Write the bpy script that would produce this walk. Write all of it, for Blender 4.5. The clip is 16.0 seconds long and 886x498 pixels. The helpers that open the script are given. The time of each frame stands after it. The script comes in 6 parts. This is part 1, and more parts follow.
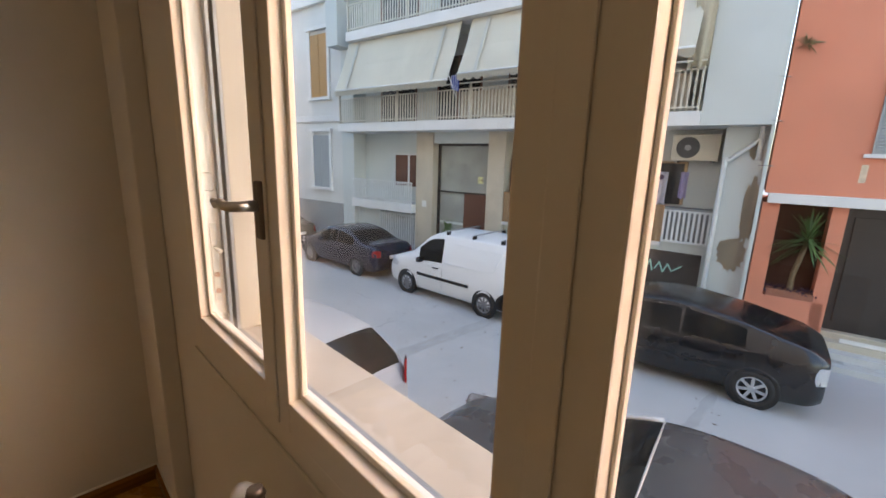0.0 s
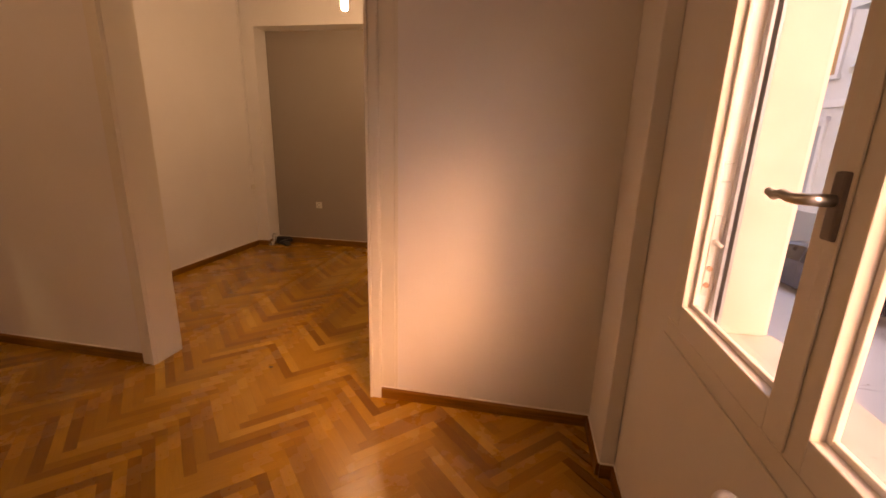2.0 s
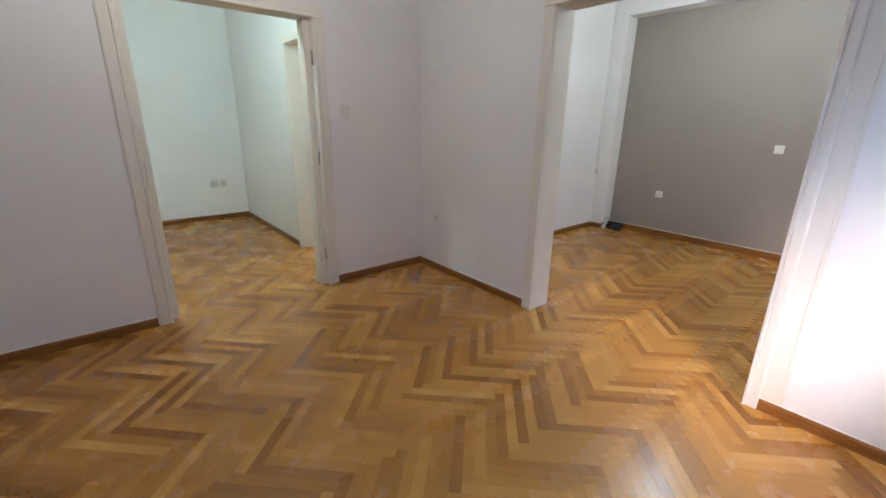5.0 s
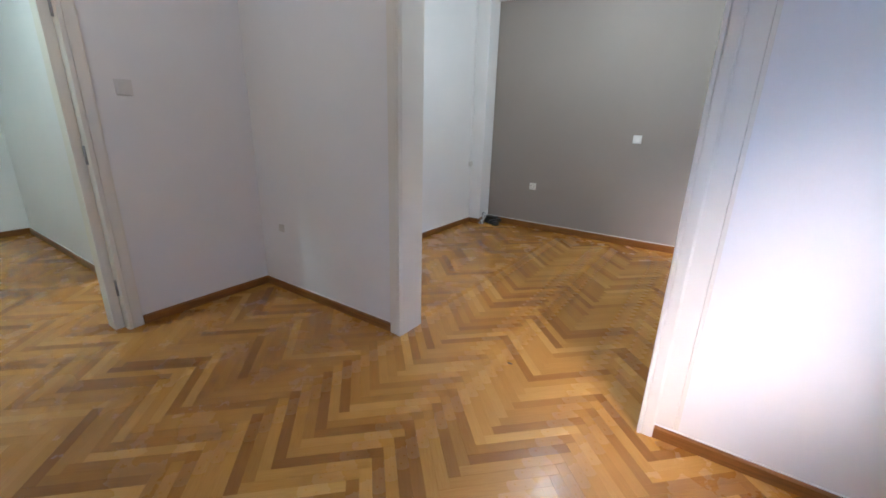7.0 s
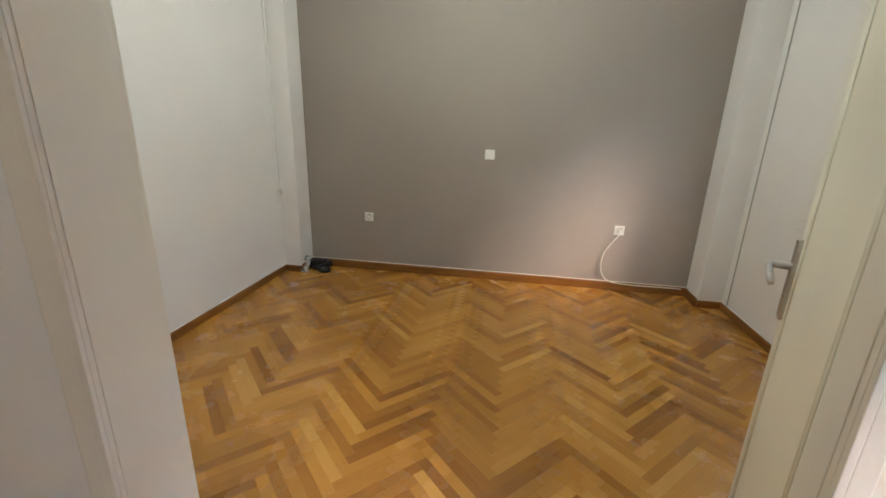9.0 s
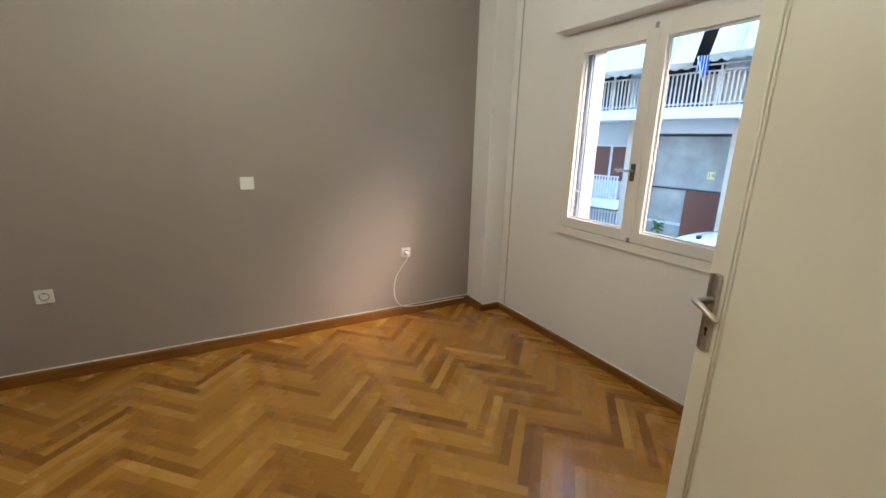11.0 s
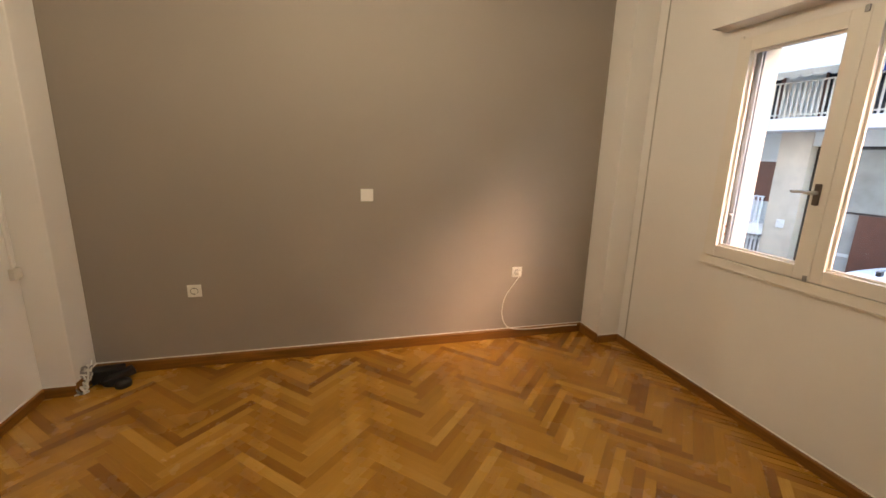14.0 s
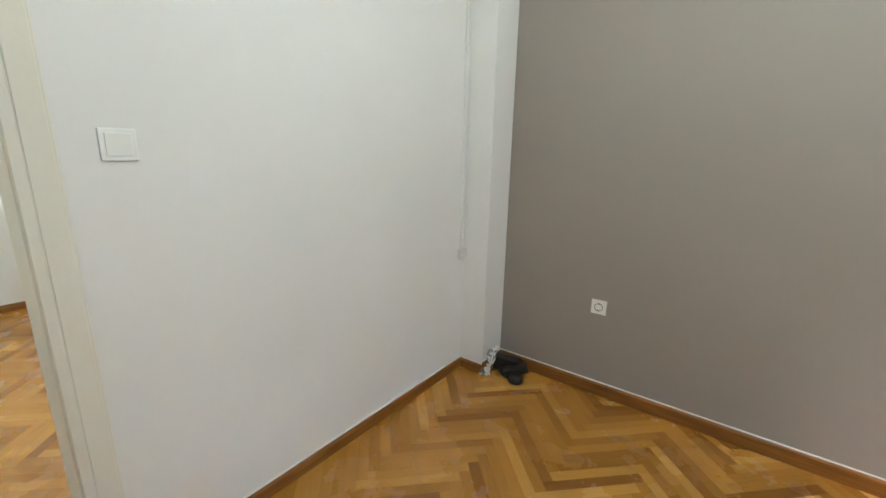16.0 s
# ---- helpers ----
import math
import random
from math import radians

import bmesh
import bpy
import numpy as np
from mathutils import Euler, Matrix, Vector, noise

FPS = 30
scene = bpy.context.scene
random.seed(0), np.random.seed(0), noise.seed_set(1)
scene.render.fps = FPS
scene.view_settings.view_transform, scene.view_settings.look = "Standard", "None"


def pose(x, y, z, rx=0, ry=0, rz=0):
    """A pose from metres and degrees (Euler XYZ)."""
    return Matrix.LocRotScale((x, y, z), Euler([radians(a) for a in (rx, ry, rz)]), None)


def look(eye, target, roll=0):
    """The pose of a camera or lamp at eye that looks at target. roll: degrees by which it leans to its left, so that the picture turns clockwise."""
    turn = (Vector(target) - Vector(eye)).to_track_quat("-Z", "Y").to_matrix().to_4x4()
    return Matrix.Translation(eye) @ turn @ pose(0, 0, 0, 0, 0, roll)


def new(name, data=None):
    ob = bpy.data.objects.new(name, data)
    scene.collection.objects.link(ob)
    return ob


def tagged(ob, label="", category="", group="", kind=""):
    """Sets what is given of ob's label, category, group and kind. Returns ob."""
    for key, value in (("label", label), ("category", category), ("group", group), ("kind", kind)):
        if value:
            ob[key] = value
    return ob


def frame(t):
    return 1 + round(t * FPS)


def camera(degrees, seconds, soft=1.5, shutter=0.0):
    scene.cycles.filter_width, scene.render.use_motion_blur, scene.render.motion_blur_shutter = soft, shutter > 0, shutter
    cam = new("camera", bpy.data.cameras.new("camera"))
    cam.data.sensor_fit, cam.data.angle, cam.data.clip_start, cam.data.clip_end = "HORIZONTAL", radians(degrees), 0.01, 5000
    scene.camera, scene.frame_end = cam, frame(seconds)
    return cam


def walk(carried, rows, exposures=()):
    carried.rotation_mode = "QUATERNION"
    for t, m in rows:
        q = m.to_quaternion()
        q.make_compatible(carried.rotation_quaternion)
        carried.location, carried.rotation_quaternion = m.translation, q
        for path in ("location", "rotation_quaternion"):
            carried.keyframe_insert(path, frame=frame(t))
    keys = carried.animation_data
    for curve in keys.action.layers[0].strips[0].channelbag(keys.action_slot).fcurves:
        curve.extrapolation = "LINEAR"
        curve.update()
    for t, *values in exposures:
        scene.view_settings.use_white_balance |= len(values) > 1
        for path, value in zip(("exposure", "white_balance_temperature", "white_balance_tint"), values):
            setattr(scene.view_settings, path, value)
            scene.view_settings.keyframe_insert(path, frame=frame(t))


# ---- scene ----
cam = camera(93.8, 16.0, 1.6)
PATH = [
    (0, (0.611, 0.772, 1.399), (1.989, 2.157, 0.971), 1.8),
    (0.3, (0.572, 0.82, 1.393), (1.682, 2.425, 0.954), 1.7),
    (0.5, (0.532, 0.866, 1.392), (1.461, 2.58, 0.945), 1.7),
    (0.6, (0.508, 0.88, 1.392), (1.35, 2.636, 0.936), 1.9),
    (1, (0.435, 0.912, 1.385), (0.921, 2.795, 0.916), 1.8),
    (1.5, (0.418, 0.888, 1.388), (0.461, 2.826, 0.896), 1.5),
    (2, (0.448, 0.807, 1.378), (0.087, 2.709, 0.875), 1.6),
    (2.5, (0.399, 0.691, 1.392), (-0.298, 2.492, 0.87), 1.6),
    (3, (0.318, 0.575, 1.39), (-0.652, 2.243, 0.865), 1.7),
    (3.5, (0.257, 0.468, 1.388), (-0.912, 2.001, 0.857), 1.7),
    (4, (0.214, 0.368, 1.388), (-1.13, 1.749, 0.853), 1.6),
    (4.2, (0.205, 0.337, 1.397), (-1.199, 1.655, 0.855), 1.6),
    (6.3, (-0.065, 0.519, 1.359), (-1.542, 1.715, 0.734), 0.6),
    (6.5, (-0.026, 0.635, 1.381), (-1.447, 1.892, 0.751), 0.5),
    (7, (-0.165, 0.936, 1.342), (-1.235, 2.509, 0.725), 1.6),
    (7.5, (-0.333, 1.179, 1.35), (-0.993, 2.969, 0.749), 1.5),
    (8, (-0.46, 1.507, 1.347), (-0.937, 3.355, 0.748), 1.0),
    (8.2, (-0.532, 1.64, 1.356), (-0.961, 3.501, 0.761), 1.2),
    (10.3, (-1.171, 2.536, 1.412), (-0.843, 4.435, 0.877), 1.4),
    (10.5, (-1.206, 2.603, 1.427), (-0.669, 4.458, 0.907), 1.3),
    (11, (-1.242, 2.694, 1.442), (-0.285, 4.378, 0.944), 1.6),
    (11.5, (-1.251, 2.716, 1.47), (-0.076, 4.275, 1.032), 2.4),
    (12, (-1.242, 2.715, 1.498), (0.033, 4.22, 1.165), 3.3),
    (12.5, (-1.242, 2.709, 1.52), (0.067, 4.197, 1.254), 3.3),
    (13, (-1.247, 2.712, 1.521), (-0.014, 4.259, 1.229), 2.9),
    (13.5, (-1.255, 2.752, 1.48), (-0.293, 4.461, 1.088), 2.2),
    (14, (-1.252, 2.872, 1.442), (-0.739, 4.751, 0.989), 1.7),
    (14.5, (-1.198, 2.962, 1.433), (-1.126, 4.903, 0.955), 1.7),
    (15, (-1.246, 3.083, 1.381), (-1.525, 5.005, 0.905), 1.9),
    (15.5, (-1.366, 3.291, 1.392), (-2.022, 5.115, 0.901), 1.6),
    (16, (-1.508, 3.476, 1.37), (-2.68, 5.025, 0.895), 1.1),
]
EXPOSURES = [
    (0.0, 2.30, 7200, 10),
    (0.6, 2.42, 7300, 17),
    (1.0, 2.40, 7900, 23),
    (1.5, 2.50, 9800, 36),
    (2.0, 2.80, 11000, 44),
    (2.5, 3.20, 9700, 28),
    (3.0, 3.50, 6100, 12),
    (3.5, 3.72, 4850, 8),
    (4.0, 3.85, 4600, 6),
    (6.5, 4.02, 4250, 6),
    (7.2, 3.82, 4200, 7),
    (8.0, 3.80, 4900, 5),
    (10.3, 3.75, 4650, 2),
    (11.5, 3.52, 5300, 6),
    (12.5, 3.50, 4800, 2),
    (13.5, 3.42, 5000, 5),
    (14.0, 3.55, 6500, 14),
    (14.5, 3.84, 5450, 7),
    (15.0, 4.25, 4600, 1),
    (15.5, 4.32, 4550, 0),
    (16.0, 4.12, 4500, 0),
]
walk(cam, [(t, look(eye, target, roll)) for t, eye, target, roll in PATH], EXPOSURES)
SKY, SUN, BULB_ROOM, FILL_FRONT, BULB_HALL = 0.15, 0.42, 64.0, 32.0, 56.0

# ---- light ----
world = bpy.data.worlds.new("sky")
scene.world = world
world.use_nodes = True
wn = world.node_tree
sky = wn.nodes.new("ShaderNodeTexSky")
sky.sky_type, sky.sun_disc = "NISHITA", False
sky.sun_elevation, sky.sun_rotation = radians(31.3), radians(138.7)
sky.air_density, sky.dust_density = 1.0, 0.8
wn.links.new(sky.outputs[0], wn.nodes["Background"].inputs[0])
wn.nodes["Background"].inputs[1].default_value = SKY
sun = new("sun", bpy.data.lights.new("sun", "SUN"))
sun.data.energy, sun.data.angle, sun.data.color = SUN, radians(18), (1.0, 0.60, 0.35)
sun.matrix_world = look((13.0, -14.8, 12.0), (0, 0, 0))


# ---- materials ----
class Mat:
    """A node material under construction, with short calls for the usual nodes."""

    def __init__(self, name, rough=0.6, metal=0.0, spec=0.5):
        self.m = bpy.data.materials.new(name)
        self.m.use_nodes = True
        self.t = self.m.node_tree
        self.b = self.t.nodes["Principled BSDF"]
        self.b.inputs["Roughness"].default_value = rough
        self.b.inputs["Metallic"].default_value = metal
        self.b.inputs["Specular IOR Level"].default_value = spec
        self.coord = self.t.nodes.new("ShaderNodeTexCoord").outputs["Object"]

    def node(self, kind, **values):
        n = self.t.nodes.new(kind)
        for key, v in values.items():
            n.inputs[key].default_value = v
        return n

    def link(self, a, b):
        self.t.links.new(a, b)

    def scaled(self, sx, sy, sz, source=None):
        n = self.node("ShaderNodeMapping")
        n.inputs["Scale"].default_value = (sx, sy, sz)
        self.link(source or self.coord, n.inputs["Vector"])
        return n.outputs[0]

    def noise(self, scale, detail=4.0, rough=0.55, vec=None):
        n = self.node("ShaderNodeTexNoise", Scale=scale, Detail=detail, Roughness=rough)
        self.link(vec or self.coord, n.inputs["Vector"])
        return n.outputs["Fac"]

    def ramp(self, fac, stops):
        n = self.node("ShaderNodeValToRGB")
        e = n.color_ramp.elements
        while len(e) < len(stops):
            e.new(0.5)
        for s, (p, c) in zip(e, stops):
            s.position, s.color = p, (*c, 1)
        self.link(fac, n.inputs[0])
        return n.outputs[0]

    def mix(self, fac, a, b, how="MIX"):
        n = self.node("ShaderNodeMix")
        n.data_type, n.blend_type = "RGBA", how
        for v, i in ((fac, 0), (a, 6), (b, 7)):
            if isinstance(v, (int, float)):
                n.inputs[i].default_value = v
            elif isinstance(v, tuple):
                n.inputs[i].default_value = (*v, 1)
            else:
                self.link(v, n.inputs[i])
        return n.outputs[2]

    def span(self, fac, lo, hi):
        n = self.node("ShaderNodeMapRange")
        n.inputs["To Min"].default_value, n.inputs["To Max"].default_value = lo, hi
        self.link(fac, n.inputs["Value"])
        return n.outputs[0]

    def color(self, c):
        if isinstance(c, tuple):
            self.b.inputs["Base Color"].default_value = (*c, 1)
        else:
            self.link(c, self.b.inputs["Base Color"])
        return self

    def rough(self, r):
        self.link(r, self.b.inputs["Roughness"])
        return self

    def bump(self, fac, strength=0.1, dist=0.01):
        n = self.node("ShaderNodeBump", Strength=strength, Distance=dist)
        self.link(fac, n.inputs["Height"])
        self.link(n.outputs[0], self.b.inputs["Normal"])
        return self


def tint(c, k):
    return tuple(min(1.0, v * k) for v in c)


def plaster(name, c, var=0.05, rough=0.75, grain=90.0, strength=0.12, stain=1.2):
    a = Mat(name, rough, 0, 0.35)
    big = a.noise(stain, 5)
    fine = a.noise(grain, 3)
    mixed = a.mix(a.span(fine, 0.0, 0.5), a.ramp(big, [(0.3, tint(c, 1 - var)), (0.7, tint(c, 1 + var * 0.5))]), tint(c, 1 - var))
    a.color(mixed)
    h = a.mix(0.35, fine, a.noise(9, 3))
    return a.bump(h, strength, 0.004).m


def painted(name, c, rough=0.35, var=0.05):
    a = Mat(name, rough, 0, 0.5)
    big = a.noise(3.0, 5)
    brush = a.noise(40, 3, vec=a.scaled(1, 1, 0.08))
    a.color(a.mix(a.span(brush, 0.0, 0.4), a.ramp(big, [(0.35, tint(c, 1 - var)), (0.65, c)]), tint(c, 1 - var)))
    a.rough(a.span(a.noise(12, 4), rough * 0.8, rough * 1.35))
    return a.bump(brush, 0.1, 0.002).m


def plain(name, c, rough=0.5, metal=0.0, var=0.06, scale=25.0, bump=0.03):
    a = Mat(name, rough, metal)
    n = a.noise(scale, 5)
    a.color(a.ramp(n, [(0.3, tint(c, 1 - var)), (0.7, tint(c, 1 + var))]))
    a.rough(a.span(a.noise(scale * 0.4, 4), rough * 0.8, min(1.0, rough * 1.25)))
    return a.bump(n, bump, 0.003).m


def parquet(name, island):
    """Varnished oak blocks: a tone for each block, grain along it, wear in the gloss."""
    a = Mat(name, 0.26, 0, 0.5)
    if island:
        rnd = a.t.nodes.new("ShaderNodeNewGeometry").outputs["Random Per Island"]
    else:
        rnd = a.t.nodes.new("ShaderNodeObjectInfo").outputs["Random"]
    uv = a.t.nodes.new("ShaderNodeUVMap").outputs[0]
    off = a.node("ShaderNodeCombineXYZ")
    k = a.node("ShaderNodeMath")
    k.operation = "MULTIPLY"
    k.inputs[1].default_value = 37.0
    a.link(rnd, k.inputs[0])
    a.link(k.outputs[0], off.inputs[1])
    a.link(k.outputs[0], off.inputs[0])
    add = a.node("ShaderNodeVectorMath")
    a.link(uv, add.inputs[0])
    a.link(off.outputs[0], add.inputs[1])
    v = add.outputs[0]
    tone = a.ramp(rnd, [(0.0, (0.31, 0.145, 0.018)), (0.2, (0.44, 0.226, 0.028)), (0.55, (0.55, 0.298, 0.040)), (0.85, (0.62, 0.355, 0.053)), (1.0, (0.72, 0.45, 0.09))])
    grain = a.noise(26, 6, 0.6, a.scaled(0.35, 6.0, 1, v))
    rays = a.noise(60, 3, 0.5, a.scaled(0.25, 3.0, 1, v))
    col = a.mix(a.span(grain, 0.0, 0.75), tone, (0.66, 0.50, 0.34), "MULTIPLY")
    col = a.mix(a.span(rays, 0.0, 0.3), col, (0.5, 0.38, 0.28), "MULTIPLY")
    col = a.mix(a.span(a.noise(0.9, 4), 0.0, 0.35), col, (0.72, 0.62, 0.52), "MULTIPLY")
    a.color(col)
    a.rough(a.span(a.noise(5.0, 5), 0.17, 0.36))
    a.bump(a.mix(0.5, grain, a.noise(2.5, 2)), 0.06, 0.003)
    return a.m


def oak(name, c, axis=0):
    a = Mat(name, 0.34, 0, 0.5)
    s = [14.0, 14.0, 14.0]
    s[axis] = 0.7
    grain = a.noise(6, 6, 0.6, a.scaled(*s))
    a.color(a.ramp(grain, [(0.3, tint(c, 0.6)), (0.7, tint(c, 1.2))]))
    return a.bump(grain, 0.05, 0.002).m


def marble(name):
    a = Mat(name, 0.42, 0, 0.5)
    n = a.noise(6, 8, 0.65)
    a.color(a.ramp(n, [(0.3, (0.42, 0.35, 0.27)), (0.55, (0.51, 0.435, 0.345)), (0.75, (0.57, 0.50, 0.42))]))
    return a.bump(a.noise(50, 4), 0.05, 0.002).m


def glass(name, tone=(0.97, 0.985, 0.98), rough=0.0):
    a = Mat(name, rough, 0, 0.5)
    a.color(tone)
    a.b.inputs["Transmission Weight"].default_value = 1.0
    a.b.inputs["IOR"].default_value = 1.25
    return a.m


def asphalt(name):
    a = Mat(name, 0.85, 0, 0.3)
    big, mid, fine = a.noise(0.45, 6), a.noise(4, 5), a.noise(160, 3)
    c = a.ramp(big, [(0.3, (0.38, 0.375, 0.36)), (0.55, (0.47, 0.465, 0.45)), (0.75, (0.53, 0.525, 0.505))])
    c = a.mix(a.span(mid, 0.0, 0.4), c, (0.31, 0.305, 0.295))
    c = a.mix(a.span(fine, 0.0, 0.4), c, (0.48, 0.475, 0.46))
    a.color(c)
    return a.bump(fine, 0.3, 0.004).m


def glow(name, c, strength):
    m = bpy.data.materials.new(name)
    m.use_nodes = True
    b = m.node_tree.nodes["Principled BSDF"]
    b.inputs["Base Color"].default_value = (*c, 1)
    b.inputs["Emission Color"].default_value = (*c, 1)
    b.inputs["Emission Strength"].default_value = strength
    return m


WHITE = plaster("white_wall_paint", (0.80, 0.785, 0.765))
GREY = plaster("taupe_wall_paint", (0.334, 0.297, 0.262), 0.06)
CEIL = plaster("ceiling_paint", (0.80, 0.785, 0.76), 0.03)
CREAM = painted("cream_gloss_paint", (0.74, 0.71, 0.59))
FRAME = painted("old_white_gloss_paint", (0.80, 0.77, 0.72))
BOARD = oak("baseboard_oak", (0.235, 0.098, 0.013), 0)
BOARDY = oak("baseboard_oak_across", (0.235, 0.098, 0.013), 1)
CAULK = plain("white_caulk", (0.8, 0.79, 0.77), 0.6)
OAKP, OAKF = parquet("oak_block", False), parquet("oak_block_field", True)
JOINT = plain("parquet_joint", (0.20, 0.10, 0.035), 0.6)
STEEL = plain("brushed_steel", (0.55, 0.53, 0.50), 0.32, 1.0, 0.08, 60)
DARKSTEEL = plain("aged_bronze", (0.16, 0.13, 0.11), 0.4, 0.8)
PLASTIC = plain("white_plastic", (0.82, 0.81, 0.78), 0.35, 0, 0.02)
AGED = plaster("aged_door_paint", (0.77, 0.735, 0.645), 0.07)
OLDPLASTIC = plain("ivory_plastic", (0.56, 0.535, 0.48), 0.4, 0, 0.03)
FADEDPL = plain("faded_white_plastic", (0.68, 0.66, 0.62), 0.4, 0, 0.03)
BLACK = plain("black_plastic", (0.012, 0.012, 0.013), 0.4)
RUBBER = plain("black_rubber", (0.02, 0.02, 0.02), 0.7)
MARBLE = marble("beige_marble")
GLASS = glass("window_glass")
TRACK = plain("grey_aluminium", (0.33, 0.33, 0.33), 0.5, 0.6)
BULB = glow("lit_bulb_glass", (1.0, 0.83, 0.56), BULB_ROOM)
# glow of the front room's added fill bulb
FILL1 = glow("front_fill_bulb_glass", (1.0, 0.75, 0.48), FILL_FRONT)
BULBH = glow("lit_hall_bulb_glass", (1.0, 0.93, 0.60), BULB_HALL)


# ---- mesh helpers ----
def box(bm, lo, hi, bevel=0.0, m=None):
    lo, hi = [min(a, b) for a, b in zip(lo, hi)], [max(a, b) for a, b in zip(lo, hi)]
    r = bmesh.ops.create_cube(bm, size=1.0)["verts"]
    for v in r:
        v.co = Vector([l + (c + 0.5) * (h - l) for l, h, c in zip(lo, hi, v.co)])
    if bevel:
        es = list({e for v in r for e in v.link_edges})
        r = bmesh.ops.bevel(bm, geom=es, offset=bevel, segments=2, affect="EDGES", profile=0.6)["verts"]
    if m is not None:
        bmesh.ops.transform(bm, matrix=m, verts=r)
    return r


def tube(bm, pts, rad, seg=10, cap=True):
    """A round bar along points; rad a number or one for each point."""
    pts = [Vector(p) for p in pts]
    rad = rad if isinstance(rad, (list, tuple)) else [rad] * len(pts)
    rings, up = [], None
    for i, p in enumerate(pts):
        d = (pts[min(i + 1, len(pts) - 1)] - pts[max(i - 1, 0)]).normalized()
        if up is None:
            up = d.orthogonal().normalized()
        up = (up - d * up.dot(d)).normalized()
        s = d.cross(up)
        rings.append([bm.verts.new(p + rad[i] * (math.cos(a) * up + math.sin(a) * s)) for a in (2 * math.pi * k / seg for k in range(seg))])
    for a, b in zip(rings, rings[1:]):
        for k in range(seg):
            bm.faces.new((a[k], a[(k + 1) % seg], b[(k + 1) % seg], b[k])).smooth = True
    if cap:
        bm.faces.new(rings[0][::-1])
        bm.faces.new(rings[-1])


def lathe(bm, prof, seg=24, m=None, cap=True):
    """A turned shape round z from (radius, height) points."""
    m = m or Matrix()
    rings = [[bm.verts.new(m @ Vector((r * math.cos(a), r * math.sin(a), z))) for a in (2 * math.pi * k / seg for k in range(seg))] for r, z in prof]
    for a, b in zip(rings, rings[1:]):
        for k in range(seg):
            bm.faces.new((a[k], a[(k + 1) % seg], b[(k + 1) % seg], b[k])).smooth = True
    if cap:
        bm.faces.new(rings[0][::-1])
        bm.faces.new(rings[-1])


def extrude(bm, outline, depth, m=None):
    """A prism: an outline in x and z, pushed along y."""
    m = m or Matrix()
    a = [bm.verts.new(m @ Vector((x, 0, z))) for x, z in outline]
    b = [bm.verts.new(m @ Vector((x, depth, z))) for x, z in outline]
    n = len(a)
    bm.faces.new(a)
    bm.faces.new(b[::-1])
    for i in range(n):
        bm.faces.new((a[i], b[i], b[(i + 1) % n], a[(i + 1) % n]))


def mesh_of(name, bm, mat):
    bmesh.ops.recalc_face_normals(bm, faces=bm.faces)
    me = bpy.data.meshes.new(name)
    bm.to_mesh(me)
    bm.free()
    if mat is not None:
        me.materials.append(mat)
    return me


def part(name, bm, mat, parent=None, label=""):
    ob = new(name, mesh_of(name, bm, mat))
    ob.parent = parent
    return tagged(ob, label)


def solid(name, mat, *boxes, parent=None, label="", bevel=0.0):
    bm = bmesh.new()
    for lo, hi in boxes:
        box(bm, lo, hi, bevel)
    return part(name, bm, mat, parent, label)


def thing(name, m, label, category, group="", kind=""):
    ob = new(name)
    ob.empty_display_size = 0.1
    ob.matrix_world = m
    return tagged(ob, label, category, group, kind)


def structure(ob, label, category):
    return tagged(ob, label, category, "", "structure")


def wall(name, mat, axis, at, thick, span, z, holes=(), label="", category="wall"):
    """A wall with openings cut right through. axis: 'x' runs along x with its face at y = at. holes: (a0, a1, z0, z1)."""
    us = sorted({span[0], span[1], *[h[i] for h in holes for i in (0, 1)]})
    vs = sorted({z[0], z[1], *[h[i] for h in holes for i in (2, 3)]})
    full = [[not any(h[0] - 1e-6 < (a + b) / 2 < h[1] and h[2] - 1e-6 < (c + d) / 2 < h[3] for h in holes) for c, d in zip(vs, vs[1:])] for a, b in zip(us, us[1:])]
    bm = bmesh.new()
    seen = {}

    def v(i, j, k):
        if (i, j, k) not in seen:
            n = at + (thick if k else 0)
            seen[i, j, k] = bm.verts.new((us[i], n, vs[j]) if axis == "x" else (n, us[i], vs[j]))
        return seen[i, j, k]

    nu, nv = len(us) - 1, len(vs) - 1
    at_ = lambda i, j: 0 <= i < nu and 0 <= j < nv and full[i][j]
    for i in range(nu):
        for j in range(nv):
            if not full[i][j]:
                continue
            for k in (0, 1):
                bm.faces.new((v(i, j, k), v(i + 1, j, k), v(i + 1, j + 1, k), v(i, j + 1, k)))
            for di, dj, p, q in ((-1, 0, (i, j), (i, j + 1)), (1, 0, (i + 1, j), (i + 1, j + 1)), (0, -1, (i, j), (i + 1, j)), (0, 1, (i, j + 1), (i + 1, j + 1))):
                if not at_(i + di, j + dj):
                    bm.faces.new((v(*p, 0), v(*q, 0), v(*q, 1), v(*p, 1)))
    return structure(part(name, bm, mat), label, category)


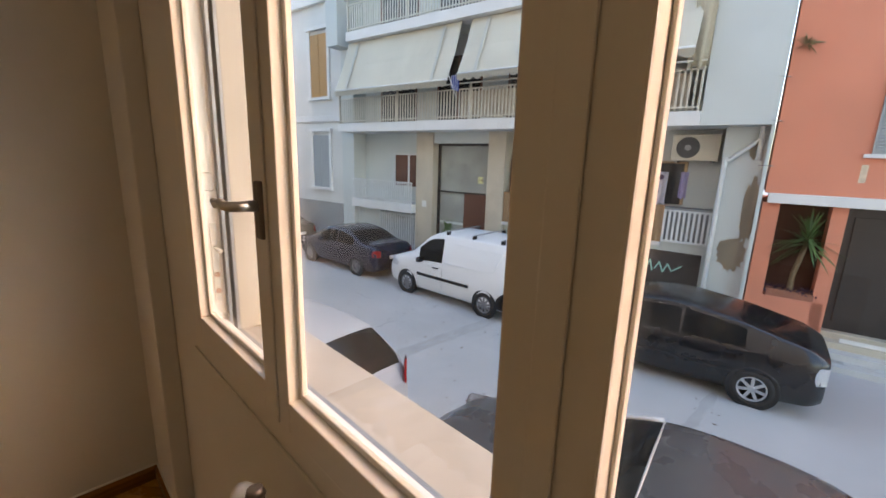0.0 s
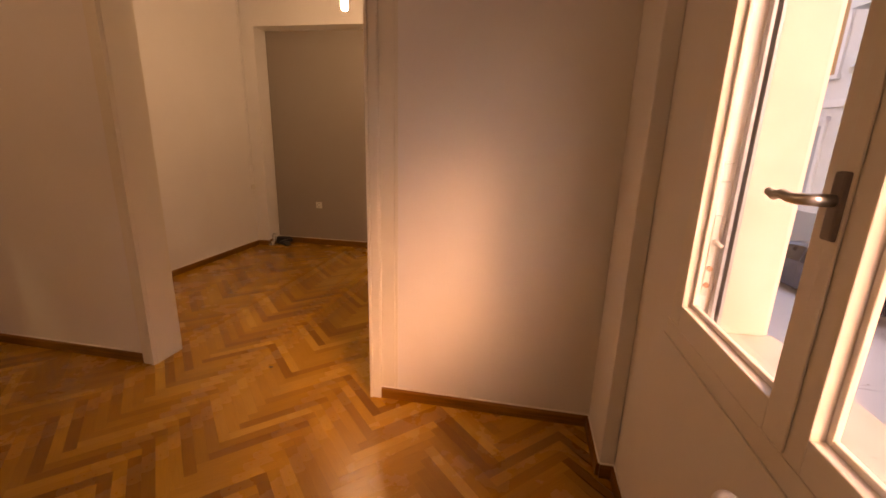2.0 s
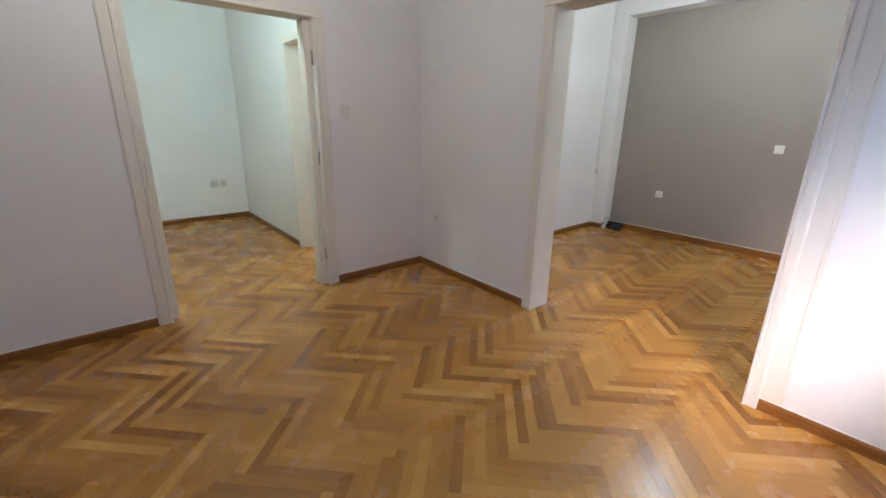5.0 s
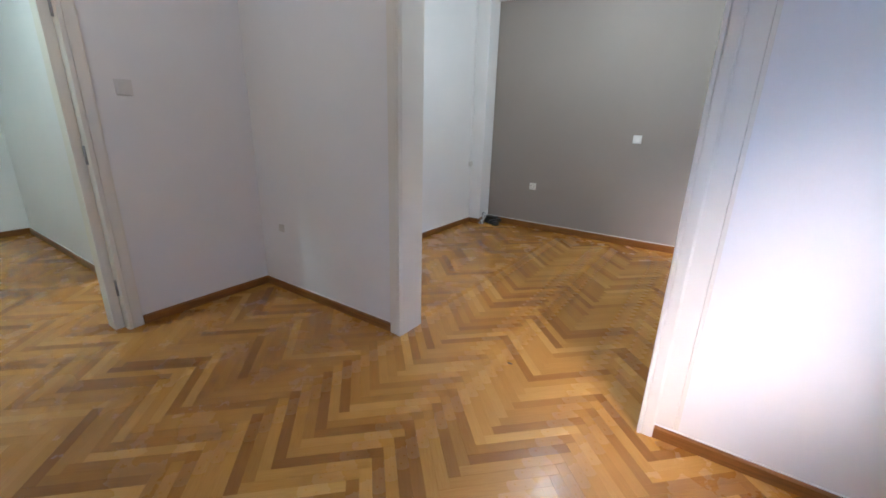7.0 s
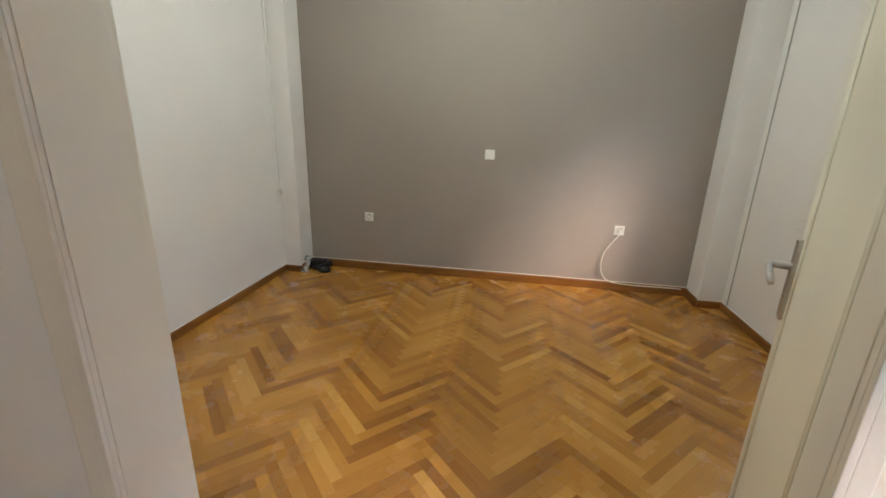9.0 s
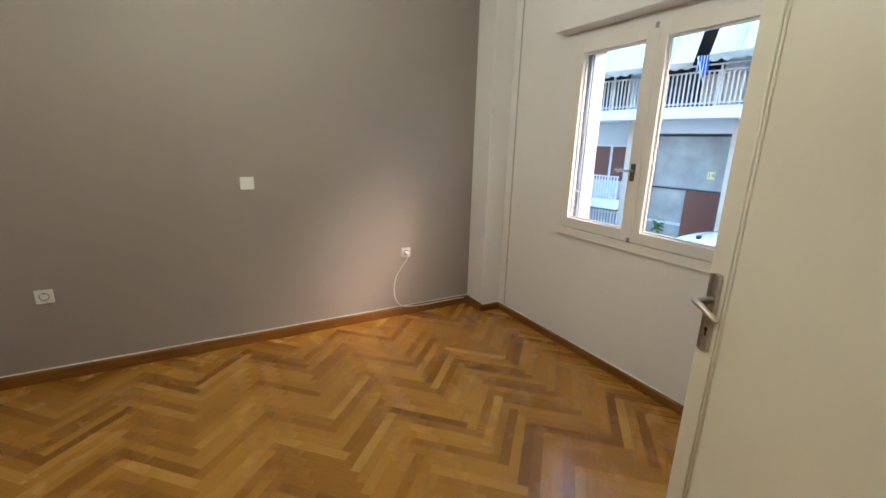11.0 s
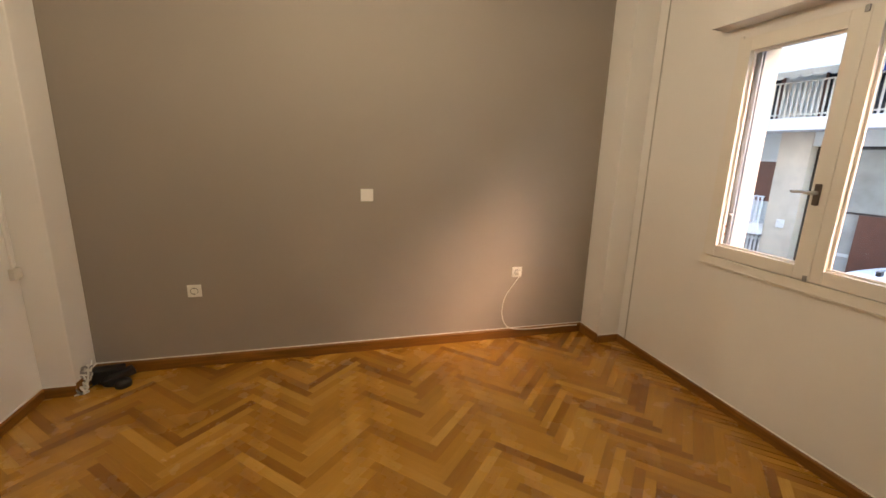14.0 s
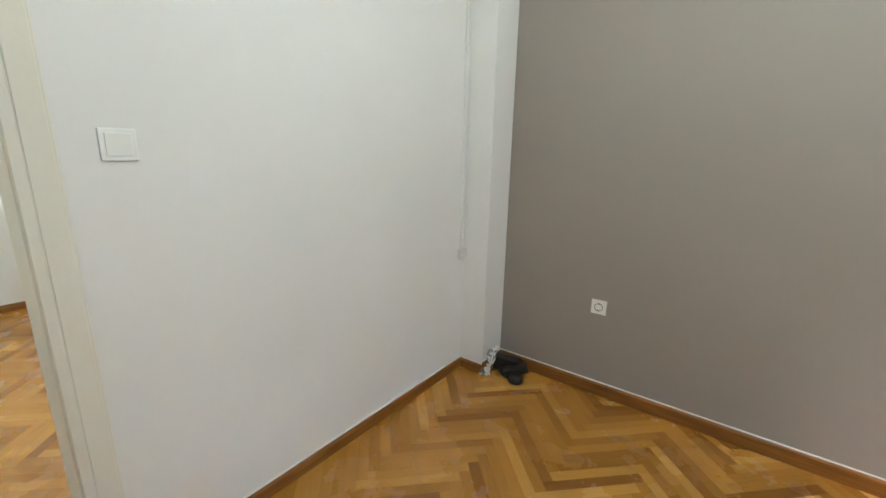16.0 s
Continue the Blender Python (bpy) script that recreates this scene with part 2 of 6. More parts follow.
# ---- rooms: shell ----
EAST, PART_S, PART_N, WEST1, WEST2, GREYY, CEILZ = 0.905, 2.695, 2.865, -3.044, -2.854, 5.682, 2.93
SOUTH, HALLW, HALLN, FLOORZ = -1.3, -6.15, 1.957, 0.028
W1 = (0.33, 2.02, 0.90, 2.08)
W2 = (3.66, 4.795, 0.90, 2.08)
wall("wall_east", WHITE, "y", EAST, 0.080, (SOUTH - 0.2, GREYY + 0.2), (-0.05, 3.1), [W1, W2], "white painted plaster outer wall with two windows")
# the front's unseen upper part, up to z = 9, is added to block sky light
wall("outer_wall_east", plaster("outside_render", (0.62, 0.56, 0.48), 0.1), "y", EAST + 0.080, 0.120, (SOUTH - 3.0, GREYY + 4.0), (-2.5, 9.0), [(0.425, 1.955, 0.885, 2.05), (3.735, 4.735, 0.885, 2.05)], "rendered street front of the flat, raised unseen to block sky light")
wall("wall_partition", WHITE, "x", PART_S, PART_N - PART_S, (WEST1 - 0.0, EAST), (-0.05, 3.1), [(-1.665, -0.135, -0.05, 2.075)], "white painted partition wall with a wide doorway")
wall("wall_west", WHITE, "y", WEST1 - 0.15, 0.15, (SOUTH - 0.2, PART_S), (-0.05, 3.1), [(0.57, 1.745, -0.05, 2.075)], "white painted wall with a doorway to the hall")
wall("wall_west_far_room", WHITE, "y", WEST2 - 0.2, 0.2, (PART_N, GREYY + 0.2), (-0.05, 3.1), [(2.95, 3.65, -0.05, 2.075)], "white painted wall with a doorway to the passage")
wall("wall_accent", GREY, "x", GREYY, 0.2, (WEST2, EAST), (-0.05, 3.1), label="taupe painted accent wall")
wall("wall_south", WHITE, "x", SOUTH - 0.2, 0.2, (HALLW - 0.2, EAST), (-0.05, 3.1), label="white painted wall")
wall("wall_hall_west", WHITE, "y", HALLW - 0.2, 0.2, (SOUTH, GREYY), (-0.05, 3.1), label="white painted hall wall")
wall("wall_hall_north", WHITE, "x", HALLN, 0.12, (HALLW, WEST1 - 0.15), (-0.05, 3.1), [(-4.19, -3.42, -0.05, 2.06)], "white painted hall wall with a doorway")
wall("wall_passage_north", WHITE, "x", 4.3, 0.1, (HALLW, WEST2 - 0.2), (-0.05, 3.1), label="white painted passage wall")
structure(solid("ceiling", CEIL, ((HALLW - 0.2, SOUTH - 0.2, CEILZ), (EAST + 0.1, GREYY + 0.2, CEILZ + 0.15))), "white painted ceiling", "ceiling")

# pillars and the beam round the accent wall
structure(solid("pillar_west", WHITE, ((WEST2, 5.458, -0.02), (-2.692, GREYY, CEILZ)), bevel=0.006), "white plastered corner pillar", "pillar")
structure(solid("pillar_east", WHITE, ((0.720, 5.450, -0.02), (EAST, GREYY, CEILZ)), bevel=0.006), "white plastered corner pillar", "pillar")
structure(solid("beam", WHITE, ((-2.692, 5.454, 2.575), (0.720, GREYY, CEILZ)), bevel=0.006), "white plastered ceiling beam", "beam")
structure(solid("pillar_partition", WHITE, ((0.845, 2.370, -0.02), (EAST, PART_S, CEILZ)), bevel=0.006), "white plastered pillar beside the window", "pillar")


def cove(name, p, q, inward):
    """A moulded cornice along a wall's top."""
    bm = bmesh.new()
    prof = [(0, 0), (0.012, 0), (0.016, -0.0), (0.022, 0.018), (0.045, 0.042), (0.075, 0.056), (0.085, 0.068), (0.085, 0.08), (0, 0.08)]
    p, q, n = Vector(p), Vector(q), Vector(inward)
    a = [bm.verts.new(p + n * x + Vector((0, 0, z))) for x, z in prof]
    b = [bm.verts.new(q + n * x + Vector((0, 0, z))) for x, z in prof]
    for i in range(len(prof)):
        bm.faces.new((a[i], b[i], b[(i + 1) % len(prof)], a[(i + 1) % len(prof)]))
    bm.faces.new(a)
    bm.faces.new(b[::-1])
    return structure(part(name, bm, CEIL), "white plaster cornice under the ceiling", "trim")


CZ = CEILZ - 0.081
for p, q, n in (((EAST, PART_N, CZ), (EAST, 5.454, CZ), (-1, 0, 0)), ((WEST2, PART_N, CZ), (WEST2, 5.454, CZ), (1, 0, 0)), ((WEST2, 5.453, CZ), (EAST, 5.453, CZ), (0, -1, 0)),
                ((WEST2, PART_N, CZ), (EAST, PART_N, CZ), (0, 1, 0)), ((WEST1, PART_S, CZ), (0.845, PART_S, CZ), (0, -1, 0)), ((WEST1, SOUTH, CZ), (WEST1, PART_S, CZ), (1, 0, 0)), ((EAST, SOUTH, CZ), (EAST, 2.37, CZ), (-1, 0, 0))):
    cove("trim", p, q, n)


def baseboard(p, q, n):
    """An oak baseboard from p to q on the floor; n points into the room."""
    h, t = 0.104 if p[1] > 5.6 or q[1] > 5.6 else 0.088, 0.014
    p, q, n = Vector((*p, 0)), Vector((*q, 0)), Vector((*n, 0))
    prof = [(0.0, FLOORZ - 0.004), (t, FLOORZ - 0.004), (t, h - 0.012), (t - 0.004, h - 0.004), (t - 0.008, h), (0, h)]
    bm = bmesh.new()
    a = [bm.verts.new(p + n * x + Vector((0, 0, z))) for x, z in prof]
    b = [bm.verts.new(q + n * x + Vector((0, 0, z))) for x, z in prof]
    for i in range(len(prof)):
        bm.faces.new((a[i], b[i], b[(i + 1) % len(prof)], a[(i + 1) % len(prof)]))
    bm.faces.new(a)
    bm.faces.new(b[::-1])
    ob = structure(part("baseboard", bm, BOARD if abs(n.x) < 0.5 else BOARDY), "brown oak baseboard", "baseboard")
    lo, hi = p, q + n * 0.006
    solid("caulk", CAULK, ((lo.x, lo.y, h - 0.001), (hi.x, hi.y, h + 0.005)), parent=ob, label="white paint line on the board's top")


for p, q, n in (((WEST1, PART_S), (-1.735, PART_S), (0, -1)), ((-0.223, PART_S), (0.845, PART_S), (0, -1)), ((0.845, 2.37), (0.845, PART_S), (-1, 0)), ((0.845, 2.37), (EAST, 2.37), (0, -1)), ((EAST, SOUTH), (EAST, 2.37), (-1, 0)),
                ((WEST1, 1.815), (WEST1, PART_S), (1, 0)), ((WEST1, SOUTH), (WEST1, 0.50), (1, 0)), ((-2.692, GREYY), (0.72, GREYY), (0, -1)), ((-2.692, 5.458), (-2.692, GREYY), (1, 0)), ((WEST2, 5.458), (-2.692, 5.458), (0, -1)),
                ((WEST2, 3.722), (WEST2, 5.458), (1, 0)), ((0.72, 5.45), (0.72, GREYY), (-1, 0)), ((0.72, 5.45), (EAST, 5.45), (0, -1)), ((EAST, PART_N), (EAST, 5.45), (-1, 0)), ((-0.045, PART_N), (EAST, PART_N), (0, 1)), ((WEST2, PART_N), (-1.735, PART_N), (0, 1)),
                ((HALLW, SOUTH), (HALLW, HALLN), (1, 0)), ((HALLW, HALLN), (-4.25, HALLN), (0, -1)), ((HALLW, 2.08), (HALLW, 4.3), (1, 0))):
    baseboard(p, q, n)


# ---- doorways: casings and linings ----
def casing(name, axis, face, out, a0, a1, top, width=0.085, label="", far=None):
    """Painted casing round an opening on one wall face. out: +1 or -1, the way it stands off the wall."""
    ob = thing(name, Matrix(), label or "off-white painted wooden door casing", "door casing", kind="structure")

    def piece(pname, u0, u1, z0, z1, upright):
        bm = bmesh.new()
        steps = ((0.0, 1.0, 0.014), (0.08, 0.68, 0.018), (0.74, 0.985, 0.023))
        for s0, s1, d in steps:
            if upright:
                inner = abs(u1 - a0) < 0.011 or abs(u1 - a1) < 0.011
                f0, f1 = (u0 + (u1 - u0) * s0, u0 + (u1 - u0) * s1) if inner else (u1 - (u1 - u0) * s1, u1 - (u1 - u0) * s0)
                lo, hi = (f0, z0), (f1, z1)
            else:
                lo, hi = (u0, z1 - (z1 - z0) * s1), (u1, z1 - (z1 - z0) * s0)
            d0, d1 = face - out * 0.002, face + out * d
            if axis == "x":
                box(bm, (lo[0], d0, lo[1]), (hi[0], d1, hi[1]), 0.0025)
            else:
                box(bm, (d0, lo[0], lo[1]), (d1, hi[0], hi[1]), 0.0025)
        return part(pname, bm, AGED, ob)

    piece("casing_leg", a0 - width, a0, -0.001, top, True)
    far = far or width
    piece("casing_leg", a1, a1 + far, -0.001, top, True)
    piece("casing_head", a0 - width, a1 + far, top + 0.0005, top + width, False)
    return ob


def lining(name, axis, d0, d1, a0, a1, top, t=0.02):
    ob = thing(name, Matrix(), "off-white painted door lining", "door frame", kind="structure")
    for n, lo, hi in (("jamb", (a0 - t, -0.001), (a0, top)), ("jamb", (a1, -0.001), (a1 + t, top)), ("head", (a0 - t, top + 0.0005), (a1 + t, top + t))):
        b = ((lo[0], d0, lo[1]), (hi[0], d1, hi[1])) if axis == "x" else ((d0, lo[0], lo[1]), (d1, hi[0], hi[1]))
        solid(n, AGED, b, parent=ob, bevel=0.002)
    return ob


casing("door_casing", "x", PART_S, -1, -1.650, -0.285, 2.060, far=0.062)
casing("door_casing", "x", PART_N, 1, -1.650, -0.135, 2.060)
front_frame = lining("door_frame", "x", PART_S - 0.001, PART_N + 0.001, -1.648, -0.151, 2.058, 0.016)
solid("rebate_post", AGED, ((-0.287, PART_S - 0.0015, 0.0), (-0.152, PART_S + 0.052, 2.057)), parent=front_frame, bevel=0.002)
casing("door_casing", "y", WEST1, 1, 0.588, 1.728, 2.060)
casing("door_casing", "y", WEST1 - 0.15, -1, 0.588, 1.728, 2.060)
hall_frame = lining("door_frame", "y", WEST1 - 0.151, WEST1 + 0.001, 0.590, 1.726, 2.058, 0.018)
solid("rebate_post", AGED, ((-3.190, 0.5905, 0.0), (-3.085, 0.630, 2.057)), parent=hall_frame, bevel=0.002)
solid("rebate_post", AGED, ((-3.190, 1.676, 0.0), (-3.085, 1.7255, 2.057)), parent=hall_frame, bevel=0.002)
solid("strike_plate", TRACK, ((-3.082, 0.5905, 0.93), (-3.052, 0.5935, 1.10)), parent=hall_frame, label="grey metal strike plate")
for z in (0.30, 1.08, 1.80):
    bm = bmesh.new()
    tube(bm, [(-3.060, 1.722, z - 0.05), (-3.060, 1.722, z + 0.05)], 0.007, 10)
    part("hinge", bm, TRACK, hall_frame, "grey metal hinge")
casing("door_casing", "y", WEST2, 1, 2.968, 3.637, 2.060, 0.085)
lining("door_frame", "y", WEST2 - 0.201, WEST2 + 0.001, 2.970, 3.635, 2.058, 0.018)
casing("door_casing", "x", HALLN, -1, -4.175, -3.435, 2.045, 0.07)
lining("door_frame", "x", HALLN - 0.001, HALLN + 0.121, -4.173, -3.437, 2.043, 0.015)


# ---- windows ----
CUP = plain("socket_cup", (0.24, 0.235, 0.225), 0.5)
COPPER = plain("rusty_copper", (0.36, 0.14, 0.06), 0.55, 0.6)
def lever(bm, base, along, out, length=0.082, rad=0.0075):
    """A curved lever handle: a neck standing off, then a bar along."""
    b, a, o = Vector(base), Vector(along), Vector(out)
    up = Vector((0, 0, 1))
    tube(bm, [b, b + o * 0.030, b + o * 0.042 + a * 0.006, b + o * 0.046 + a * 0.02, b + o * 0.046 + a * 0.04 + up * 0.004, b + o * 0.045 + a * 0.06 - up * 0.001, b + o * 0.043 + a * length + up * 0.003],
         [rad * 1.25, rad * 1.2, rad * 1.15, rad, rad, rad * 1.05, rad * 0.85], 10)


def window(name, y0, y1, openings, handle_y, label):
    """A painted casement window. openings: the glazed openings (low y, high y)."""
    z0, z1, g0, g1 = 0.90, 2.08, 0.968, 2.006
    ob = thing(name, Matrix(), label, "window", kind="structure")
    # fixed frame behind the sashes
    fr = bmesh.new()
    for lo, hi in (((0.925, y0, z0), (0.953, y0 + 0.055, z1)), ((0.925, y1 - 0.055, z0), (0.953, y1, z1)), ((0.925, y0 + 0.055, z0), (0.953, y1 - 0.055, z0 + 0.045)), ((0.925, y0 + 0.055, z1 - 0.05), (0.953, y1 - 0.055, z1))):
        box(fr, lo, hi, 0.002)
    part("window_frame", fr, FRAME, ob)
    # architrave standing a little off the wall, and the apron board under it
    ar = bmesh.new()
    for lo, hi in (((0.893, y0 - 0.012, z0 - 0.008), (0.925, y0 + 0.008, z1 + 0.008)), ((0.893, y1 - 0.008, z0 - 0.008), (0.925, y1 + 0.012, z1 + 0.008))):
        box(ar, lo, hi, 0.002)
    part("architrave", ar, FRAME, ob)
    ap = bmesh.new()
    box(ap, (0.890, y0 - 0.02, 0.838), (0.908, y1 + 0.02, 0.899), 0.003)
    box(ap, (0.884, y0 - 0.02, 0.846), (0.8895, y1 + 0.02, 0.854), 0.002)
    part("apron", ap, FRAME, ob)
    edges = [y0 + 0.008] + [(a[1] + b[0]) / 2 for a, b in zip(openings, openings[1:])] + [y1 - 0.008]
    for (a, b), e0, e1 in zip(openings, edges, edges[1:]):
        s = bmesh.new()
        for lo, hi in (((0.886, e0 + 0.0015, z0 + 0.004), (0.9245, a, z1 - 0.004)), ((0.886, b, z0 + 0.004), (0.9245, e1 - 0.0015, z1 - 0.004)), ((0.886, a, z0 + 0.004), (0.9245, b, g0)), ((0.886, a, g1), (0.9245, b, z1 - 0.004))):
            box(s, lo, hi, 0.003)
        sash = part("sash", s, FRAME, ob, "off-white painted wooden sash")
        bd = bmesh.new()
        bw = 0.012 if b > 0.9 else 0.004
        for lo, hi in (((0.907, a, g0), (0.917, a + 0.012, g1)), ((0.907, b - bw, g0), (0.917, b, g1)), ((0.907, a + 0.012, g0), (0.917, b - bw, g0 + 0.012)), ((0.907, a + 0.012, g1 - 0.012), (0.917, b - bw, g1))):
            box(bd, lo, hi, 0.002)
        part("glazing_bead", bd, FRAME, sash)
        pane = solid("pane", GLASS, ((0.918, a - 0.003, g0 - 0.003), (0.922, b + 0.003, g1 + 0.003)), parent=sash, label="clear window pane")
        pane.visible_shadow = False
    # cover strips over the meeting stiles
    for e in edges[1:-1]:
        cs = bmesh.new()
        box(cs, (0.881, e - 0.014, z0 + 0.01), (0.8855, e + 0.014, z1 - 0.01), 0.002)
        part("cover_strip", cs, FRAME, ob)
    pl = bmesh.new()
    box(pl, (0.874, handle_y - 0.013, 1.255), (0.886, handle_y + 0.013, 1.353), 0.005)
    plate = part("handle_plate", pl, DARKSTEEL, ob, "bronze handle plate")
    lv = bmesh.new()
    lever(lv, (0.876, handle_y, 1.312), (0, 1, 0), (-1, 0, 0))
    part("lever", lv, STEEL, plate, "brushed steel lever handle")
    mid = edges[1] if len(edges) > 2 else (y0 + y1) / 2
    for zz in (z0 + 0.002, z1 - 0.03):
        bt = bmesh.new()
        box(bt, (0.872, mid - 0.009, zz), (0.8805, mid + 0.009, zz + 0.028), 0.003)
        part("bolt", bt, TRACK, ob, "small metal bolt")
    # stone sill, reveals and the shutter's channels outside
    sl = bmesh.new()
    box(sl, (0.955, y0 + 0.095, 0.880), (1.118, y1 - 0.065, 0.908), 0.004)
    part("window_sill", sl, MARBLE, ob, "beige marble outer sill")
    tk = bmesh.new()
    box(tk, (0.957, y0 + 0.097, 0.9085), (0.986, y1 - 0.067, 0.9135), 0.001)
    part("sill_track", tk, TRACK, ob, "grey metal strip along the sill")
    lo_y, hi_y = openings[0][0], openings[-1][1]
    for ya, yb in ((hi_y - 0.010, hi_y + 0.004), (lo_y - 0.004, lo_y + 0.010)):
        rv = bmesh.new()
        box(rv, (0.983, ya, 0.909), (1.088, yb, 2.049), 0.002)
        part("reveal_stone", rv, MARBLE, ob, "beige marble reveal slab")
        tr = bmesh.new()
        box(tr, (0.956, ya - 0.004, 0.909), (0.964, yb + 0.004, 2.049), 0.001)
        box(tr, (0.974, ya - 0.004, 0.909), (0.982, yb + 0.004, 2.049), 0.001)
        part("shutter_channel", tr, TRACK, ob, "grey metal roller shutter channel")
    la = bmesh.new()
    ly = y1 - 0.057
    box(la, (0.932, ly - 0.005, 1.00), (0.948, ly, 1.215), 0.002)
    tube(la, [(0.940, ly - 0.004, 1.150), (0.942, ly - 0.022, 1.146), (0.947, ly - 0.034, 1.142)], 0.005, 8)
    latch = part("shutter_latch", la, OLDPLASTIC, ob, "worn latch of the shutter")
    for zz in (1.03, 1.075):
        sc = bmesh.new()
        tube(sc, [(0.940, ly - 0.004, zz), (0.940, ly - 0.011, zz)], 0.007, 8)
        part("screw", sc, COPPER, latch, "rusty copper screw")
    st = bmesh.new()
    for zz in (1.30, 1.345):
        tube(st, [(0.931, ly - 0.003, zz), (0.950, ly - 0.003, zz)], 0.0022, 6)
    part("staple", st, OLDPLASTIC, ob)
    return ob


window("window_1", W1[0], W1[1], [(0.43, 0.876), (0.975, 1.423), (1.528, 1.949)], 1.480, "off-white painted three-casement wooden window over the street")
window("window_2", W2[0], W2[1], [(3.738, 4.168), (4.294, 4.726)], 4.262, "off-white painted two-casement wooden window over the street")

# roller shutter box over the far room's window
bx = bmesh.new()
box(bx, (0.790, 3.48, 2.138), (EAST, 4.900, 2.440), 0.004)
shutter_box = structure(part("shutter_box", bx, WHITE), "white painted roller shutter box over the window", "shutter box")


# ---- door leaf of the wide doorway, standing open into the far room ----
def door_leaf(hinge, free, z0, z1):
    h, f = Vector((*hinge, 0)), Vector((*free, 0))
    along = (f - h)
    w = along.length
    m = Matrix.Translation((h.x, h.y, 0)) @ Matrix.Rotation(math.atan2(along.y, along.x), 4, "Z")
    ob = thing("door", m, "cream painted panelled door leaf standing open", "door")
    t = 0.038
    bm = bmesh.new()
    box(bm, (0, -t, z0), (w, 0, z1), 0.003)
    leaf = part("leaf", bm, CREAM, ob)
    # raised moulding round one tall field with clipped top corners, on both faces
    g, cl = 0.068, 0.07
    for side in (0.0, -t):
        o = 1 if side == 0 else -1
        md = bmesh.new()
        zb, zt = z0 + 0.12, z1 - 0.015
        loop = [(g, zb), (w - g, zb), (w - g, zt - cl), (w - g - 0.10, zt - cl + 0.048), (w - g - 0.20, zt), (g + 0.20, zt), (g + 0.10, zt - cl + 0.048), (g, zt - cl)]
        for k, rr in ((0.0, 0.0042), (0.013, 0.0042)):
            c = Vector((w / 2, 0, (zb + zt) / 2))
            pts = []
            for x, z in loop + loop[:1]:
                pts.append((x - math.copysign(k, x - c.x), side + o * 0.001, z - math.copysign(k, z - c.z)))
            for p, q in zip(pts, pts[1:]):
                tube(md, [p, q], rr, 6)
        part("moulding", md, CREAM, leaf)
    pb = bmesh.new()
    box(pb, (w - 0.052, 0.0, 0.884), (w - 0.017, 0.007, 1.114), 0.012)
    plate = part("handle_plate", pb, STEEL, ob, "brushed steel door plate")
    kh = bmesh.new()
    tube(kh, [(w - 0.0345, 0.006, 0.950), (w - 0.0345, 0.009, 0.950)], 0.006, 10)
    box(kh, (w - 0.037, 0.006, 0.930), (w - 0.032, 0.0085, 0.948))
    part("keyhole", kh, BLACK, plate)
    lb = bmesh.new()
    b = Vector((w - 0.0345, 0.007, 1.037))
    tube(lb, [b, b + Vector((0.004, 0.038, 0.0)), b + Vector((0.0, 0.050, 0)), b + Vector((-0.014, 0.055, -0.001)), b + Vector((-0.04, 0.054, -0.008)), b + Vector((-0.07, 0.052, -0.020)), b + Vector((-0.088, 0.050, -0.030))], [0.010, 0.0095, 0.0095, 0.009, 0.0085, 0.0085, 0.007], 12)
    part("lever", lb, STEEL, plate, "brushed steel lever handle")
    for z in (0.28, 1.10, 1.84):
        hb = bmesh.new()
        tube(hb, [(-0.010, 0.006, z - 0.055), (-0.010, 0.006, z + 0.055)], 0.0075, 10)
        box(hb, (-0.006, 0.0, z - 0.05), (0.004, 0.003, z + 0.05))
        part("hinge", hb, CREAM, ob, "painted butt hinge")
    return ob


door_leaf((-0.262, 2.752), (-0.031, 3.297), 0.030, 2.045)


# ---- sockets, switches and cables ----
def plate_thing(name, m, size, label, category, kind, mat=None, group=""):
    """A wall plate in its own frame: x across, z up, -y out of the wall."""
    ob = thing(name, m, label, category, group)
    mat = mat or PLASTIC
    s = size / 2
    bm = bmesh.new()
    box(bm, (-s, -0.009, -s), (s, 0.0, s), 0.003)
    part("plate", bm, mat, ob)
    if kind == "socket":
        c = bmesh.new()
        rot = Matrix.Rotation(radians(90), 4, "X")
        lathe(c, [(0.0225, 0.0), (0.0225, 0.0125), (0.020, 0.0125), (0.019, 0.004), (0.0005, 0.004)], 24, Matrix.Translation((0, -0.0005, 0)) @ rot)
        part("cup", c, CUP, ob, "grey-white recessed cup")
        h = bmesh.new()
        for dx in (-0.0095, 0.0095):
            tube(h, [(dx, -0.0040, 0), (dx, -0.0058, 0)], 0.0042, 10)
        for dz in (-0.018, 0.018):
            box(h, (-0.003, -0.011, dz - 0.002), (0.003, -0.005, dz + 0.002))
        part("contact", h, BLACK, ob, "dark pin holes and earth clips")
    elif kind == "switch":
        r = bmesh.new()
        box(r, (-s * 0.72, -0.0125, -s * 0.72), (s * 0.72, -0.0085, s * 0.72), 0.002)
        bmesh.ops.rotate(r, verts=r.verts, cent=(0, -0.0105, 0), matrix=Matrix.Rotation(radians(3.5), 3, "X"))
        part("rocker", r, mat, ob)
    elif kind == "blank":
        r = bmesh.new()
        box(r, (-s * 0.86, -0.0115, -s * 0.86), (s * 0.86, -0.0085, s * 0.86), 0.003)
        part("cover", r, mat, ob)
    return ob


